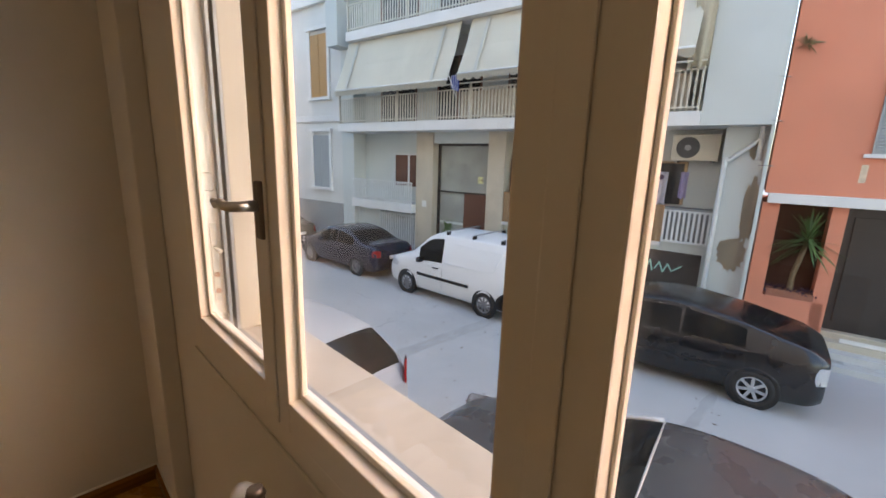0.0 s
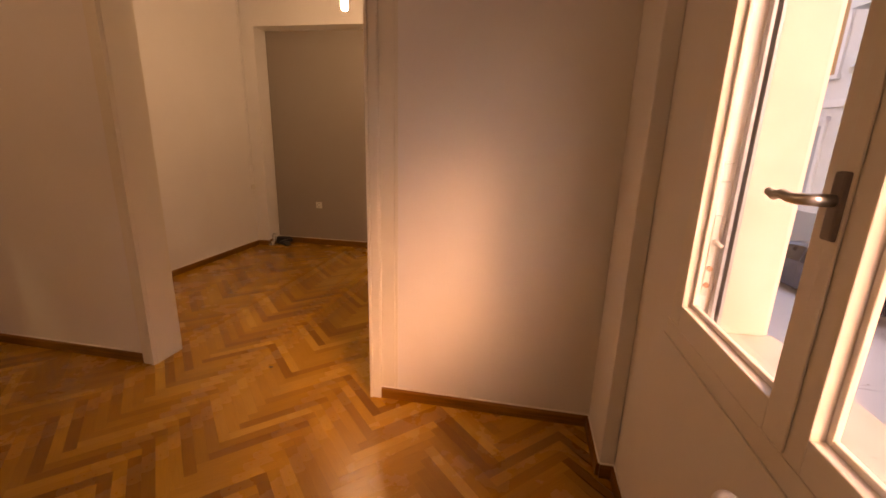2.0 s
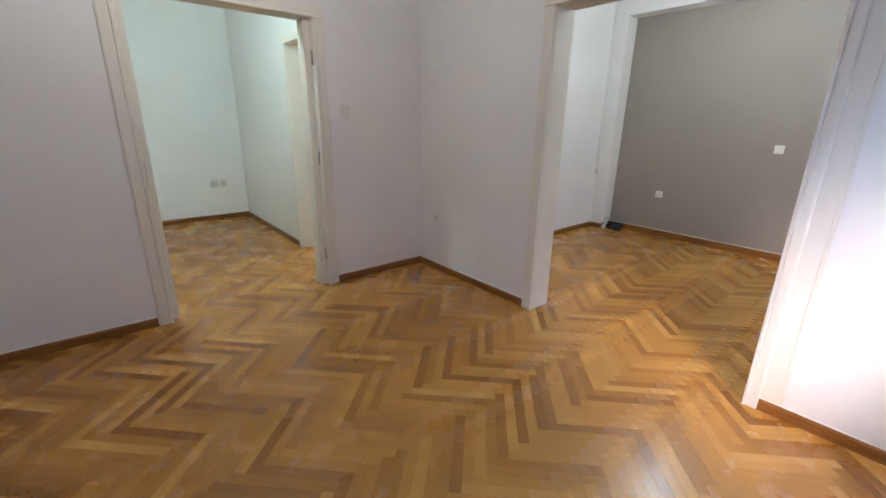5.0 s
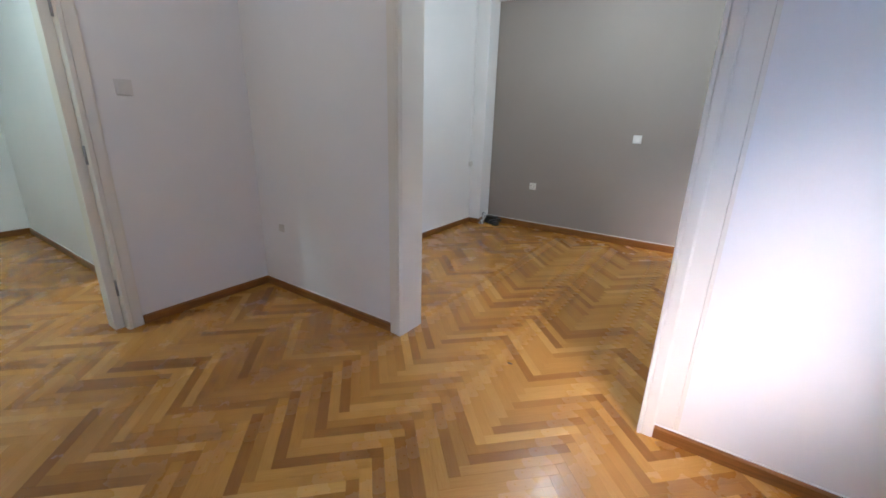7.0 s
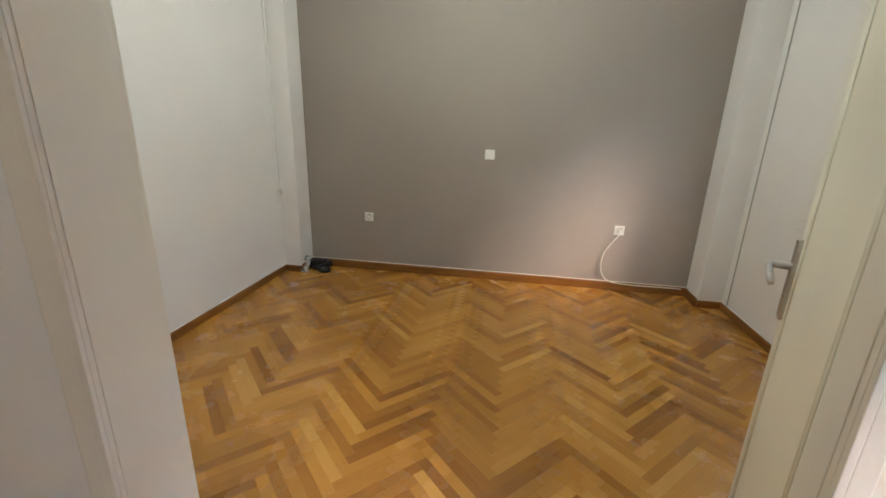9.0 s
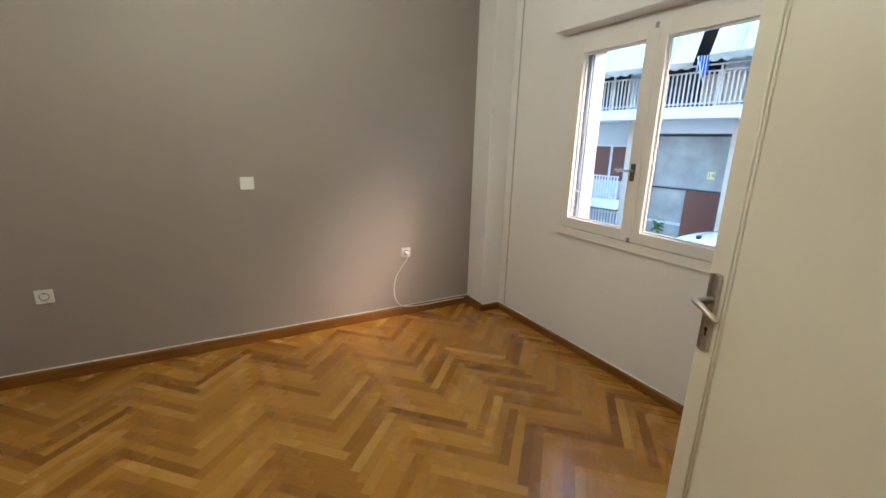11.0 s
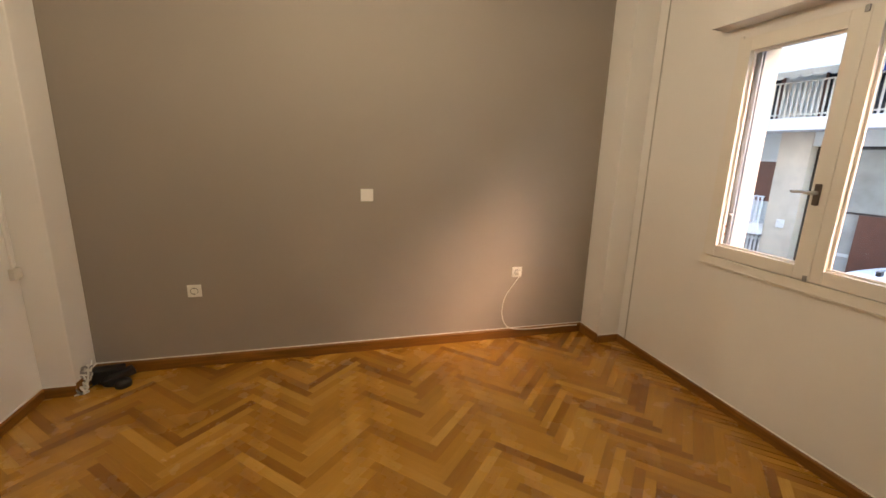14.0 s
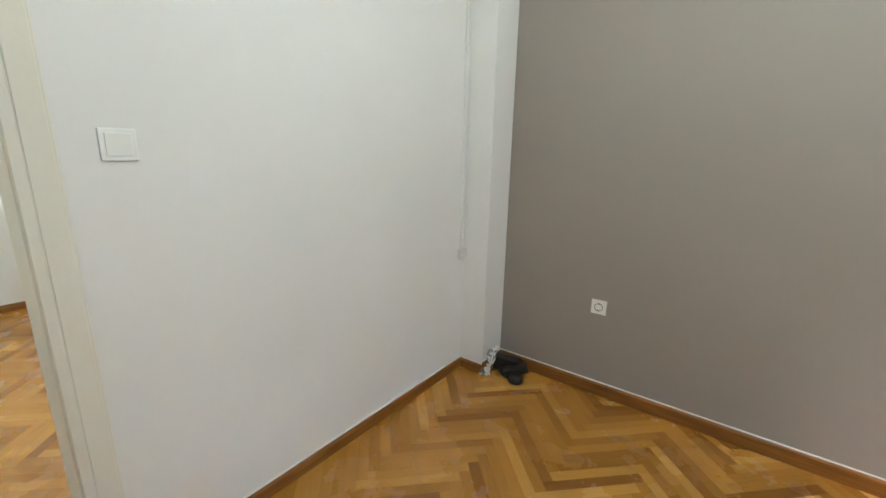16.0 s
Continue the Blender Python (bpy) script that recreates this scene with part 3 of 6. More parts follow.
SOCKETS = "wall sockets"
plate_thing("socket", pose(-2.105, GREYY, 0.545), 0.080, "white double-pin socket on the taupe wall", "socket", "socket", group=SOCKETS)
plate_thing("socket", pose(0.107, GREYY, 0.566), 0.080, "white socket with a plugged white cable", "socket", "socket", group=SOCKETS)
plate_thing("blank_plate", pose(-1.022, GREYY, 1.151), 0.082, "white blank cover plate on the taupe wall", "wall plate", "blank")
plate_thing("phone_socket", pose(-2.793, PART_S, 0.518), 0.055, "small grey-white telephone outlet", "socket", "blank", OLDPLASTIC)
plate_thing("switch", pose(WEST1, 1.955, 1.439, 0, 0, 90), 0.082, "white painted-over light switch beside the doorway", "switch", "switch", FADEDPL)
plate_thing("switch", pose(WEST2, 3.846, 1.362, 0, 0, 90), 0.082, "white glossy light switch beside the doorway", "switch", "switch", PLASTIC)
for yy in (1.565, 1.675):
    plate_thing("socket", pose(HALLW, yy, 0.51, 0, 0, 90), 0.080, "ivory socket on the hall wall above the baseboard", "socket", "socket", OLDPLASTIC, SOCKETS)
# junction box and its surface conduit on the far room's white wall
jb = thing("junction_box", pose(WEST2, 5.425, 0.769, 0, 0, 90), "small white junction box with a conduit running up the wall", "junction box")
bm = bmesh.new()
box(bm, (-0.03, -0.026, -0.03), (0.03, 0, 0.03), 0.004)
part("box", bm, FADEDPL, jb)
bm = bmesh.new()
box(bm, (-0.009, -0.012, 0.0301), (0.009, 0, 2.075), 0.003)
part("conduit", bm, WHITE, jb)

# plug and white cable at the second socket
pc = thing("plugged_cable", pose(0.107, GREYY, 0.566), "white cable with its plug, hanging in a loop to the floor", "cable")
bm = bmesh.new()
lathe(bm, [(0.017, 0), (0.018, 0.006), (0.017, 0.022), (0.010, 0.034), (0.0055, 0.040)], 18, Matrix.Translation((0, -0.013, -0.002)) @ Matrix.Rotation(radians(90), 4, "X"))
part("plug", bm, PLASTIC, pc)
bm = bmesh.new()
ctrl = [(0, -0.05, -0.002), (-0.012, -0.06, -0.03), (-0.055, -0.05, -0.10), (-0.10, -0.035, -0.19), (-0.115, -0.03, -0.29), (-0.10, -0.03, -0.38), (-0.055, -0.025, -0.44), (0.02, -0.022, -0.465), (0.14, -0.022, -0.474), (0.30, -0.022, -0.474), (0.44, -0.023, -0.472), (0.565, -0.024, -0.474)]


def smooth(ctrl, n=6):
    """Points on a Catmull-Rom curve through the given ones."""
    p = [Vector(c) for c in ctrl]
    p = [2 * p[0] - p[1]] + p + [2 * p[-1] - p[-2]]
    out = []
    for i in range(1, len(p) - 2):
        for k in range(n):
            t = k / n
            out.append(0.5 * (2 * p[i] + (p[i + 1] - p[i - 1]) * t + (2 * p[i - 1] - 5 * p[i] + 4 * p[i + 1] - p[i + 2]) * t * t + (3 * p[i] - p[i - 1] - 3 * p[i + 1] + p[i + 2]) * t ** 3))
    out.append(p[-2])
    return out


tube(bm, smooth(ctrl), 0.0042, 8)
part("cord", bm, PLASTIC, pc)

# wires and a black adaptor dropped in the corner
aw = thing("adaptor", pose(-2.555, 5.585, FLOORZ, 0, 0, 8), "black power adaptor with its cable lying in the corner", "adaptor")
bm = bmesh.new()
box(bm, (-0.115, -0.025, 0.001), (0.045, 0.050, 0.088), 0.010)
part("body", bm, BLACK, aw)
bm = bmesh.new()
box(bm, (-0.075, -0.03, -0.022), (0.075, 0.03, 0.022), 0.008, Matrix.Translation((0.035, -0.035, 0.045)) @ Matrix.Rotation(radians(24), 4, "Z") @ Matrix.Rotation(radians(-16), 4, "Y"))
part("plug_block", bm, BLACK, aw, "black plug block lying askew on the cable")
bm = bmesh.new()
for k in range(3):
    tube(bm, [(0.01 + (0.055 + 0.006 * k) * math.cos(a), -0.06 + 0.035 * math.sin(a), 0.012 + 0.011 * k + 0.004 * math.sin(2 * a)) for a in (2 * math.pi * i / 20 for i in range(21))], 0.0045, 6)
part("coil", bm, BLACK, aw, "loops of black cable")
bm = bmesh.new()
lathe(bm, [(0.030, 0), (0.042, 0.005), (0.044, 0.026), (0.038, 0.042), (0.016, 0.050)], 18, Matrix.Translation((0.06, -0.095, 0.001)))
part("cable_reel", bm, BLACK, aw, "coiled black plug head")
bm = bmesh.new()
tube(bm, smooth([(-0.05, 0.0, 0.02), (-0.09, -0.03, 0.01), (-0.13, -0.06, 0.006), (-0.19, -0.05, 0.005), (-0.24, -0.015, 0.005), (-0.285, -0.02, 0.005), (-0.31, -0.06, 0.005)]), 0.0035, 6)
tube(bm, smooth([(0.02, -0.03, 0.03), (0.03, -0.06, 0.04), (0.035, -0.09, 0.03)]), 0.004, 6)
part("cord", bm, BLACK, aw)
wt = thing("wire_bundle", pose(-2.655, 5.500, FLOORZ), "tangle of white and grey wires hanging from the pillar's foot", "wires")
rng = random.Random(4)
for k in range(9):
    bm = bmesh.new()
    c = [(-0.015 + rng.uniform(-0.03, 0.03), 0.05 - 0.1 * i / 5 + rng.uniform(-0.02, 0.02), max(0.008, 0.14 - 0.03 * i + rng.uniform(-0.03, 0.03))) for i in range(6)]
    tube(bm, smooth(c, 4), 0.0052, 6)
    part("wire", bm, PLASTIC if k % 3 else TRACK, wt)

# cable run in the corner beside the far window
cr = thing("wall_cable", Matrix(), "thin painted cable running up the corner and along the shutter box", "cable")
bm = bmesh.new()
tube(bm, smooth([(0.899, 5.36, 0.085), (0.899, 5.362, 1.0), (0.899, 5.365, 2.0), (0.899, 5.36, 2.47), (0.899, 5.33, 2.525), (0.899, 5.25, 2.535), (0.899, 4.97, 2.525), (0.899, 4.5, 2.512), (0.899, 4.0, 2.50), (0.899, 3.5, 2.49)], 5), 0.0045, 6)
part("cord", bm, plaster("grey_painted_cable", (0.5, 0.48, 0.45)), cr)

# air conditioner above the shutter box
ac = thing("air_conditioner", pose(EAST, 4.22, 2.575), "white wall-mounted air conditioner with a grey louvre", "air conditioner")
bm = bmesh.new()
extrude(bm, [(0, 0.02), (-0.06, 0.0), (-0.13, 0.012), (-0.185, 0.06), (-0.205, 0.13), (-0.205, 0.22), (-0.19, 0.262), (-0.15, 0.28), (0, 0.28)], 0.80, Matrix.Translation((0, -0.40, 0)))
bmesh.ops.bevel(bm, geom=[e for e in bm.edges if e.calc_face_angle(0) > 1.2], offset=0.012, segments=2, affect="EDGES")
part("body", bm, PLASTIC, ac)
bm = bmesh.new()
box(bm, (-0.004, -0.37, -0.004), (0.004, 0.37, 0.075), 0.002, Matrix.Translation((-0.128, 0, 0.004)) @ Matrix.Rotation(radians(-40), 4, "Y"))
part("louvre", bm, TRACK, ac, "grey air louvre")
bm = bmesh.new()
box(bm, (-0.150, -0.36, 0.010), (-0.138, 0.36, 0.022), 0.002)
part("slot", bm, BLACK, ac, "dark outlet slot")


# ---- lamps ----
def hanging_bulb(x, y, z, mat, label):
    ob = thing("ceiling_lamp", pose(x, y, z), label, "lamp")
    bm = bmesh.new()
    lathe(bm, [(0.004, -0.062), (0.018, -0.058), (0.028, -0.042), (0.031, -0.022), (0.027, 0.002), (0.018, 0.024), (0.0135, 0.036)], 20)
    part("bulb", bm, mat, ob, "lit bulb")
    bm = bmesh.new()
    lathe(bm, [(0.014, 0.0365), (0.019, 0.040), (0.019, 0.075), (0.010, 0.088), (0.004, 0.092)], 16)
    part("socket", bm, PLASTIC, ob)
    bm = bmesh.new()
    tube(bm, [(0, 0, 0.09), (0.003, 0.002, 0.2), (0, 0, CEILZ - z)], 0.003, 6)
    part("cord", bm, PLASTIC, ob)
    bm = bmesh.new()
    lathe(bm, [(0.045, CEILZ - z - 0.02), (0.05, CEILZ - z - 0.004), (0.05, CEILZ - z)], 20)
    part("rose", bm, PLASTIC, ob)


hanging_bulb(-1.067, 4.275, 2.430, BULB, "bare lit bulb hanging from the ceiling")
hanging_bulb(-3.52, 0.62, 2.70, BULBH, "bare lit bulb hanging in the hall")
hanging_bulb(-4.6, 3.2, 2.45, BULB, "bare lit bulb hanging in the passage")
# unseen fill lamp, added to lift the front room's west side
hanging_bulb(-1.9, 0.9, 2.43, FILL1, "unseen fill bulb added to brighten the front room")

# radiator valve below the first window
rv = thing("radiator_valve", pose(0.80, 1.385, 0.84, -12), "white radiator valve head on a metal elbow", "radiator valve")
bm = bmesh.new()
lathe(bm, [(0.012, -0.004), (0.020, 0.0), (0.022, 0.03), (0.019, 0.046), (0.010, 0.050)], 18, Matrix.Rotation(radians(-90), 4, "X"))
part("cap", bm, PLASTIC, rv)
bm = bmesh.new()
tube(bm, [(0, 0.0, 0), (0, -0.03, 0), (0.0, -0.045, 0.0)], [0.011, 0.014, 0.012], 12)
tube(bm, [(0, -0.03, -0.03), (0, -0.03, 0.028)], [0.012, 0.013], 12)
tube(bm, [(0, -0.03, 0.028), (0, -0.03, 0.04)], [0.016, 0.012], 12)
part("elbow", bm, DARKSTEEL, rv, "dull metal valve elbow")
rd = thing("radiator", pose(0.80, 0.64, 0.03), "white ribbed steel radiator under the window", "radiator")
for k in range(15):
    bm = bmesh.new()
    box(bm, (-0.05, 0.66 - 0.045 * (k + 1) + 0.004, 0.20), (0.05, 0.66 - 0.045 * k - 0.004, 0.835), 0.014)
    part("column", bm, PLASTIC, rd)
bm = bmesh.new()
tube(bm, [(0, -0.03, 0.79), (0, 0.68, 0.79), (0, 0.70, 0.80), (0, 0.70, 0.83)], 0.016, 12)
part("header_pipe", bm, PLASTIC, rd)
bm = bmesh.new()
tube(bm, [(0, -0.03, 0.25), (0, 0.68, 0.25)], 0.018, 12)
part("header_pipe", bm, PLASTIC, rd)
for yy in (0.05, 0.6):
    bm = bmesh.new()
    tube(bm, [(0, yy, 0.25), (0.07, yy, 0.24), (0.104, yy, 0.24)], 0.009, 8)
    part("bracket", bm, PLASTIC, rd)


# ---- street: a frame of its own, x across to the far side, y along, turned a little from the house ----
NEARER = 0.86
G = Matrix.Translation(Vector((0.52, 0.86, 1.39)) * (1 - NEARER)) @ Matrix.Scale(NEARER, 4) @ pose(0, 0, 0, 0, 0, 8.5)
ROADZ, PAVE = -2.40, -2.28
ASPHALT = asphalt("worn_asphalt")
STONE = plaster("pavement_stone", (0.42, 0.41, 0.385), 0.16, 0.85, 60, 0.2, 2.5)
KERB = plaster("kerb_stone", (0.55, 0.54, 0.51), 0.14, 0.8, 60, 0.2, 3.0)
RENDER = plaster("pale_render", (0.60, 0.63, 0.60), 0.10, 0.85, 60, 0.15, 0.8)
SLABW = plaster("white_fascia", (0.74, 0.73, 0.70), 0.09, 0.8, 50, 0.12, 1.4)
CREAMST = plaster("cream_stone_facing", (0.58, 0.51, 0.395), 0.20, 0.6, 30, 0.1, 1.8)
ORANGE = plaster("salmon_render", (0.70, 0.265, 0.165), 0.13, 0.85, 60, 0.15, 0.9)
OLDW = plaster("old_white_render", (0.70, 0.69, 0.65), 0.12, 0.85, 60, 0.15, 1.0)
BARS = plain("cream_metal_bars", (0.58, 0.55, 0.46), 0.5, 0, 0.12, 6)
WBARS = plain("white_metal_bars", (0.66, 0.67, 0.65), 0.5, 0, 0.08, 6)
FABRIC = plaster("awning_cloth", (0.62, 0.58, 0.47), 0.12, 0.9, 40, 0.1, 0.9)
STRIPE = plain("awning_cloth_grey", (0.50, 0.49, 0.43), 0.9)
DARKDOOR = plain("dark_door", (0.035, 0.028, 0.024), 0.35)
BROWN = plain("brown_wood_panel", (0.13, 0.052, 0.030), 0.45, 0, 0.15, 8)
SHUTW = plain("wooden_shutter", (0.45, 0.24, 0.08), 0.6, 0, 0.15, 10)
GREYSHUT = plain("grey_louvred_shutter", (0.33, 0.35, 0.35), 0.6)
CORR = plain("pale_blue_steel_sheet", (0.52, 0.64, 0.65), 0.55, 0.0, 0.08, 4)
DARKGLASS = plain("dark_window", (0.03, 0.035, 0.04), 0.08, 0, 0.1, 2, 0.0)
LOBBY = plain("lobby_glass", (0.33, 0.335, 0.30), 0.06, 0, 0.25, 1.2, 0.0)
CONC = plaster("grey_plinth", (0.34, 0.34, 0.33), 0.15, 0.85)
SPRAYR = plain("red_spray_paint", (0.78, 0.07, 0.085), 0.7)
SPRAYD = plain("ochre_spray_paint", (0.24, 0.19, 0.12), 0.7)
SPRAYG = plain("mint_spray_paint", (0.35, 0.62, 0.52), 0.7)
LEAF = plain("yucca_leaf", (0.075, 0.13, 0.035), 0.5, 0, 0.3, 12)
TRUNK = plain("yucca_trunk", (0.20, 0.14, 0.08), 0.85, 0, 0.25, 30, 0.3)
REED = Mat("reed_matting", 0.85)
_n = REED.noise(22, 5, 0.7, REED.scaled(1, 1.3, 0.035))
REED.color(REED.mix(REED.span(REED.noise(1.5, 4), 0, 0.6), REED.ramp(_n, [(0.32, (0.13, 0.075, 0.036)), (0.52, (0.34, 0.215, 0.115)), (0.72, (0.54, 0.38, 0.23))]), (0.22, 0.12, 0.06)))
REED = REED.bump(_n, 0.4, 0.01).m

bm = bmesh.new()
bmesh.ops.create_grid(bm, x_segments=2, y_segments=2, size=400)
ob = part("ground", bm, ASPHALT)
ob.matrix_world = Matrix.Translation((60, 0, 1.39 * (1 - NEARER) + NEARER * ROADZ))
structure(ob, "worn grey asphalt street and ground", "road")
far = solid("pavement", STONE, ((11.36, -40, ROADZ - 0.1), (13.0, 60, PAVE)))
far.matrix_world = G
structure(far, "grey stone pavement along the house fronts", "pavement")
near_p = solid("pavement", STONE, ((1.0, -40, ROADZ - 0.1), (2.35, 60, PAVE)))
near_p.matrix_world = G
structure(near_p, "grey stone pavement below the flat", "pavement")
# kerb stones one by one, where they show
bm = bmesh.new()
box(bm, (11.18, 0.006, ROADZ - 0.1), (11.36, 0.994, PAVE + 0.003), 0.018)
kerb_mesh = mesh_of("kerb_stone", bm, KERB)
for k in range(-6, 22):
    ob = new("kerb_stone", kerb_mesh)
    ob.parent = far
    ob.matrix_local = Matrix.Translation((0, float(k), 0))
bm = bmesh.new()
box(bm, (0.004, 0.004, -0.05), (0.392, 0.392, 0.006), 0.006)
slab_mesh = mesh_of("paving_slab", bm, KERB)
for k in range(-5, 30):
    for i in range(3):
        if (k * 7 + i * 5) % 3:
            ob = new("paving_slab", slab_mesh)
            ob.parent = far
            ob.matrix_local = Matrix.Translation((11.37 + 0.4 * i, 0.4 * k, PAVE))
# repaired strip and stains in the road
RP = plaster("patched_asphalt", (0.30, 0.275, 0.24), 0.3, 0.85, 120, 0.25, 1.5)
rp = random.Random(21)
for cx, cy, rx, ry in ((9.6, 4.3, 0.85, 0.42), (9.95, 4.6, 0.6, 0.5)):
    pt = bmesh.new()
    ring = [pt.verts.new((cx + rx * k * math.cos(a), cy + ry * k * math.sin(a), ROADZ + 0.002 + 0.0006 * cx + 0.004 * (cx > 9.8) - 0.004)) for a, k in ((2 * math.pi * i / 60, rp.uniform(0.86, 1.04) + 0.16 * math.sin(i * 0.6 + cx * 9)) for i in range(60))]
    pt.faces.new(ring)
    ob = part("road_stain", pt, RP)
    ob.matrix_world = G
    structure(ob, "darker stain in the asphalt", "road")
TRENCH = plaster("trench_asphalt", (0.415, 0.41, 0.395), 0.2, 0.85, 120, 0.25, 2.5)
for x0, x1, u0, fall, half in ((5.0, 11.1, 6.02, 0.18, 0.17), (5.2, 9.4, 1.30, 0.17, 0.07)):
    pt = bmesh.new()
    n = 40
    edge = lambda i, side: pt.verts.new((x0 + (x1 - x0) * i / n, u0 - fall * (x1 - x0) * i / n + side * (half + rp.uniform(-0.02, 0.02) + 0.02 * math.sin(i * 0.9)), ROADZ + 0.004))
    a, b = [edge(i, 1) for i in range(n + 1)], [edge(i, -1) for i in range(n + 1)]
    for i in range(n):
        pt.faces.new((a[i], a[i + 1], b[i + 1], b[i]))
    ob = part("road_patch", pt, TRENCH)
    ob.matrix_world = G
    structure(ob, "darker refilled trench across the asphalt", "road")
ck = bmesh.new()
for x, u, turn, steps in ((7.0, 7.0, 0.4, 6), (8.4, 3.6, 2.2, 5), (9.4, 4.6, 1.0, 9), (6.9, 3.0, 0.9, 5), (8.2, 8.6, 1.7, 8)):
    for i in range(steps):
        turn += rp.uniform(-0.45, 0.45)
        w = rp.uniform(0.004, 0.010)
        q = (x + 0.09 * math.cos(turn), u + 0.09 * math.sin(turn))
        nx, ny = -math.sin(turn) * w, math.cos(turn) * w
        ck.faces.new([ck.verts.new((cx, cy, ROADZ + 0.003)) for cx, cy in ((x - nx, u - ny), (q[0] - nx, q[1] - ny), (q[0] + nx, q[1] + ny), (x + nx, u + ny))])
        x, u = q
ob = part("road_cracks", ck, plain("crack_dirt", (0.10, 0.095, 0.085), 0.9))
ob.matrix_world = G
structure(ob, "thin dark cracks in the asphalt", "road")
lt = bmesh.new()
for i in range(230):
    x, y, a, k = rp.uniform(5.2, 11.0), rp.uniform(0.0, 11.0), rp.uniform(0, 6.28), rp.uniform(0.012, 0.04)
    d1, d2 = Vector((math.cos(a), math.sin(a), 0.2)) * k, Vector((-math.sin(a), math.cos(a), 0.1)) * k * 0.6
    c = Vector((x, y, ROADZ + 0.012))
    lt.faces.new([lt.verts.new(c + p) for p in (d1, d2, -d1, -d2)])
ob = part("street_litter", lt, plain("dry_leaf", (0.11, 0.08, 0.05), 0.9, 0, 0.4, 3))
ob.matrix_world = G
tagged(ob, "dry leaves and scraps scattered on the asphalt", "litter", "", "stuff")


def bars(bm, d, u0, u1, z0, z1, step, w=0.016):
    n = int((u1 - u0) / step)
    for k in range(n + 1):
        u = u0 + (u1 - u0) * k / n
        box(bm, (d - w / 2, u - w * 0.9, z0), (d + w / 2, u + w * 0.9, z1))


def bpart(name, mat, parent, *boxes, label="", bevel=0.0):
    ob = solid(name, mat, *boxes, parent=parent, label=label, bevel=bevel)
    return ob


# ---- apartment house opposite ----
apt = thing("apartment_building", G, "pale rendered apartment house with balconies and a raised ground floor", "building")
bpart("wall", RENDER, apt, ((12.95, 0.55, PAVE), (16.0, 14.6, 12.0)), label="pale rendered back wall of the balconies")
bpart("wall", RENDER, apt, ((12.55, 1.4, -0.75), (12.95, 7.05, -0.5)), ((12.55, 1.4, PAVE), (12.95, 1.5, -0.75)), ((12.55, 3.35, PAVE), (12.95, 4.63, -0.75)), ((12.55, 6.92, PAVE), (12.95, 7.05, -0.75)), label="white painted ground floor wall")
bpart("wall", RENDER, apt, ((11.62, 0.62, 2.27), (12.95, 1.88, 12.0)), label="pale rendered side bay")
bpart("wall", RENDER, apt, ((12.2, 0.55, PAVE), (12.95, 1.4, 2.27)), label="patched rendered corner wall")
bpart("wall", RENDER, apt, ((11.62, 13.95, 5.4), (12.95, 14.6, 12.0)), ((12.3, 13.9, PAVE), (12.95, 14.6, 5.4)), ((12.55, 12.6, PAVE), (12.95, 13.9, -0.62)), label="pale rendered end wall")
bpart("pier", CREAMST, apt, ((12.40, 9.90, PAVE), (12.95, 10.66, 2.27)), label="cream stone pier of the entrance")
bpart("pier", CREAMST, apt, ((12.40, 7.05, PAVE), (12.95, 7.66, 2.27)), label="cream stone pier of the entrance")
bpart("pier", RENDER, apt, ((12.5, 4.08, 0.4), (12.95, 4.40, 2.27)))
bpart("soffit_band", RENDER, apt, ((12.45, 7.66, 1.90), (12.95, 9.90, 2.27)))
for zz, u1 in ((2.27, 13.95), (5.42, 13.4), (8.5, 13.4)):
    sl = bpart("balcony_slab", SLABW, apt, ((11.55, 1.88 if zz < 3 else 1.88, zz), (12.95, u1, zz + 0.30)), label="white balcony slab")
    rb = bmesh.new()
    bars(rb, 11.60, 1.95, u1 - 0.1, zz + 0.30, zz + 1.16, 0.115, 0.022)
    part("railing_bars", rb, BARS, sl, "cream metal railing bars")
    rl = bmesh.new()
    for z in (zz + 0.37, zz + 1.16):
        box(rl, (11.575, 1.9, z), (11.625, u1 - 0.05, z + 0.035), 0.004)
    tube(rl, [(11.5, 1.9, zz + 1.32), (11.5, u1, zz + 1.32)], 0.02, 6)
    part("rail", rl, BARS, sl)
    for k in range(5):
        uu = 1.95 + k * (u1 - 2.05) / 4
        bpart("post", BARS, sl, ((11.56, uu - 0.02, zz + 0.3), (11.64, uu + 0.02, zz + 1.34)))
# balcony doors behind the railings
for z0 in (2.62, 5.75):
    for u in (3.0, 5.6, 8.4, 11.2):
        d = bpart("balcony_door", DARKGLASS, apt, ((12.90, u, z0), (12.948, u + 1.7, z0 + 2.15)), label="dark glazed balcony door")
        bpart("door_frame", BROWN, d, ((12.88, u - 0.06, z0), (12.949, u - 0.001, z0 + 2.2)), ((12.88, u + 1.701, z0), (12.949, u + 1.76, z0 + 2.2)), ((12.88, u + 0.83, z0), (12.899, u + 0.89, z0 + 2.15)))
bpart("clutter_screen", plain("faded_screen_cloth", (0.42, 0.37, 0.29), 0.9, 0, 0.2, 3), apt, ((11.66, 2.2, 2.62), (11.68, 8.3, 3.38)), label="faded screen cloth behind the railing")
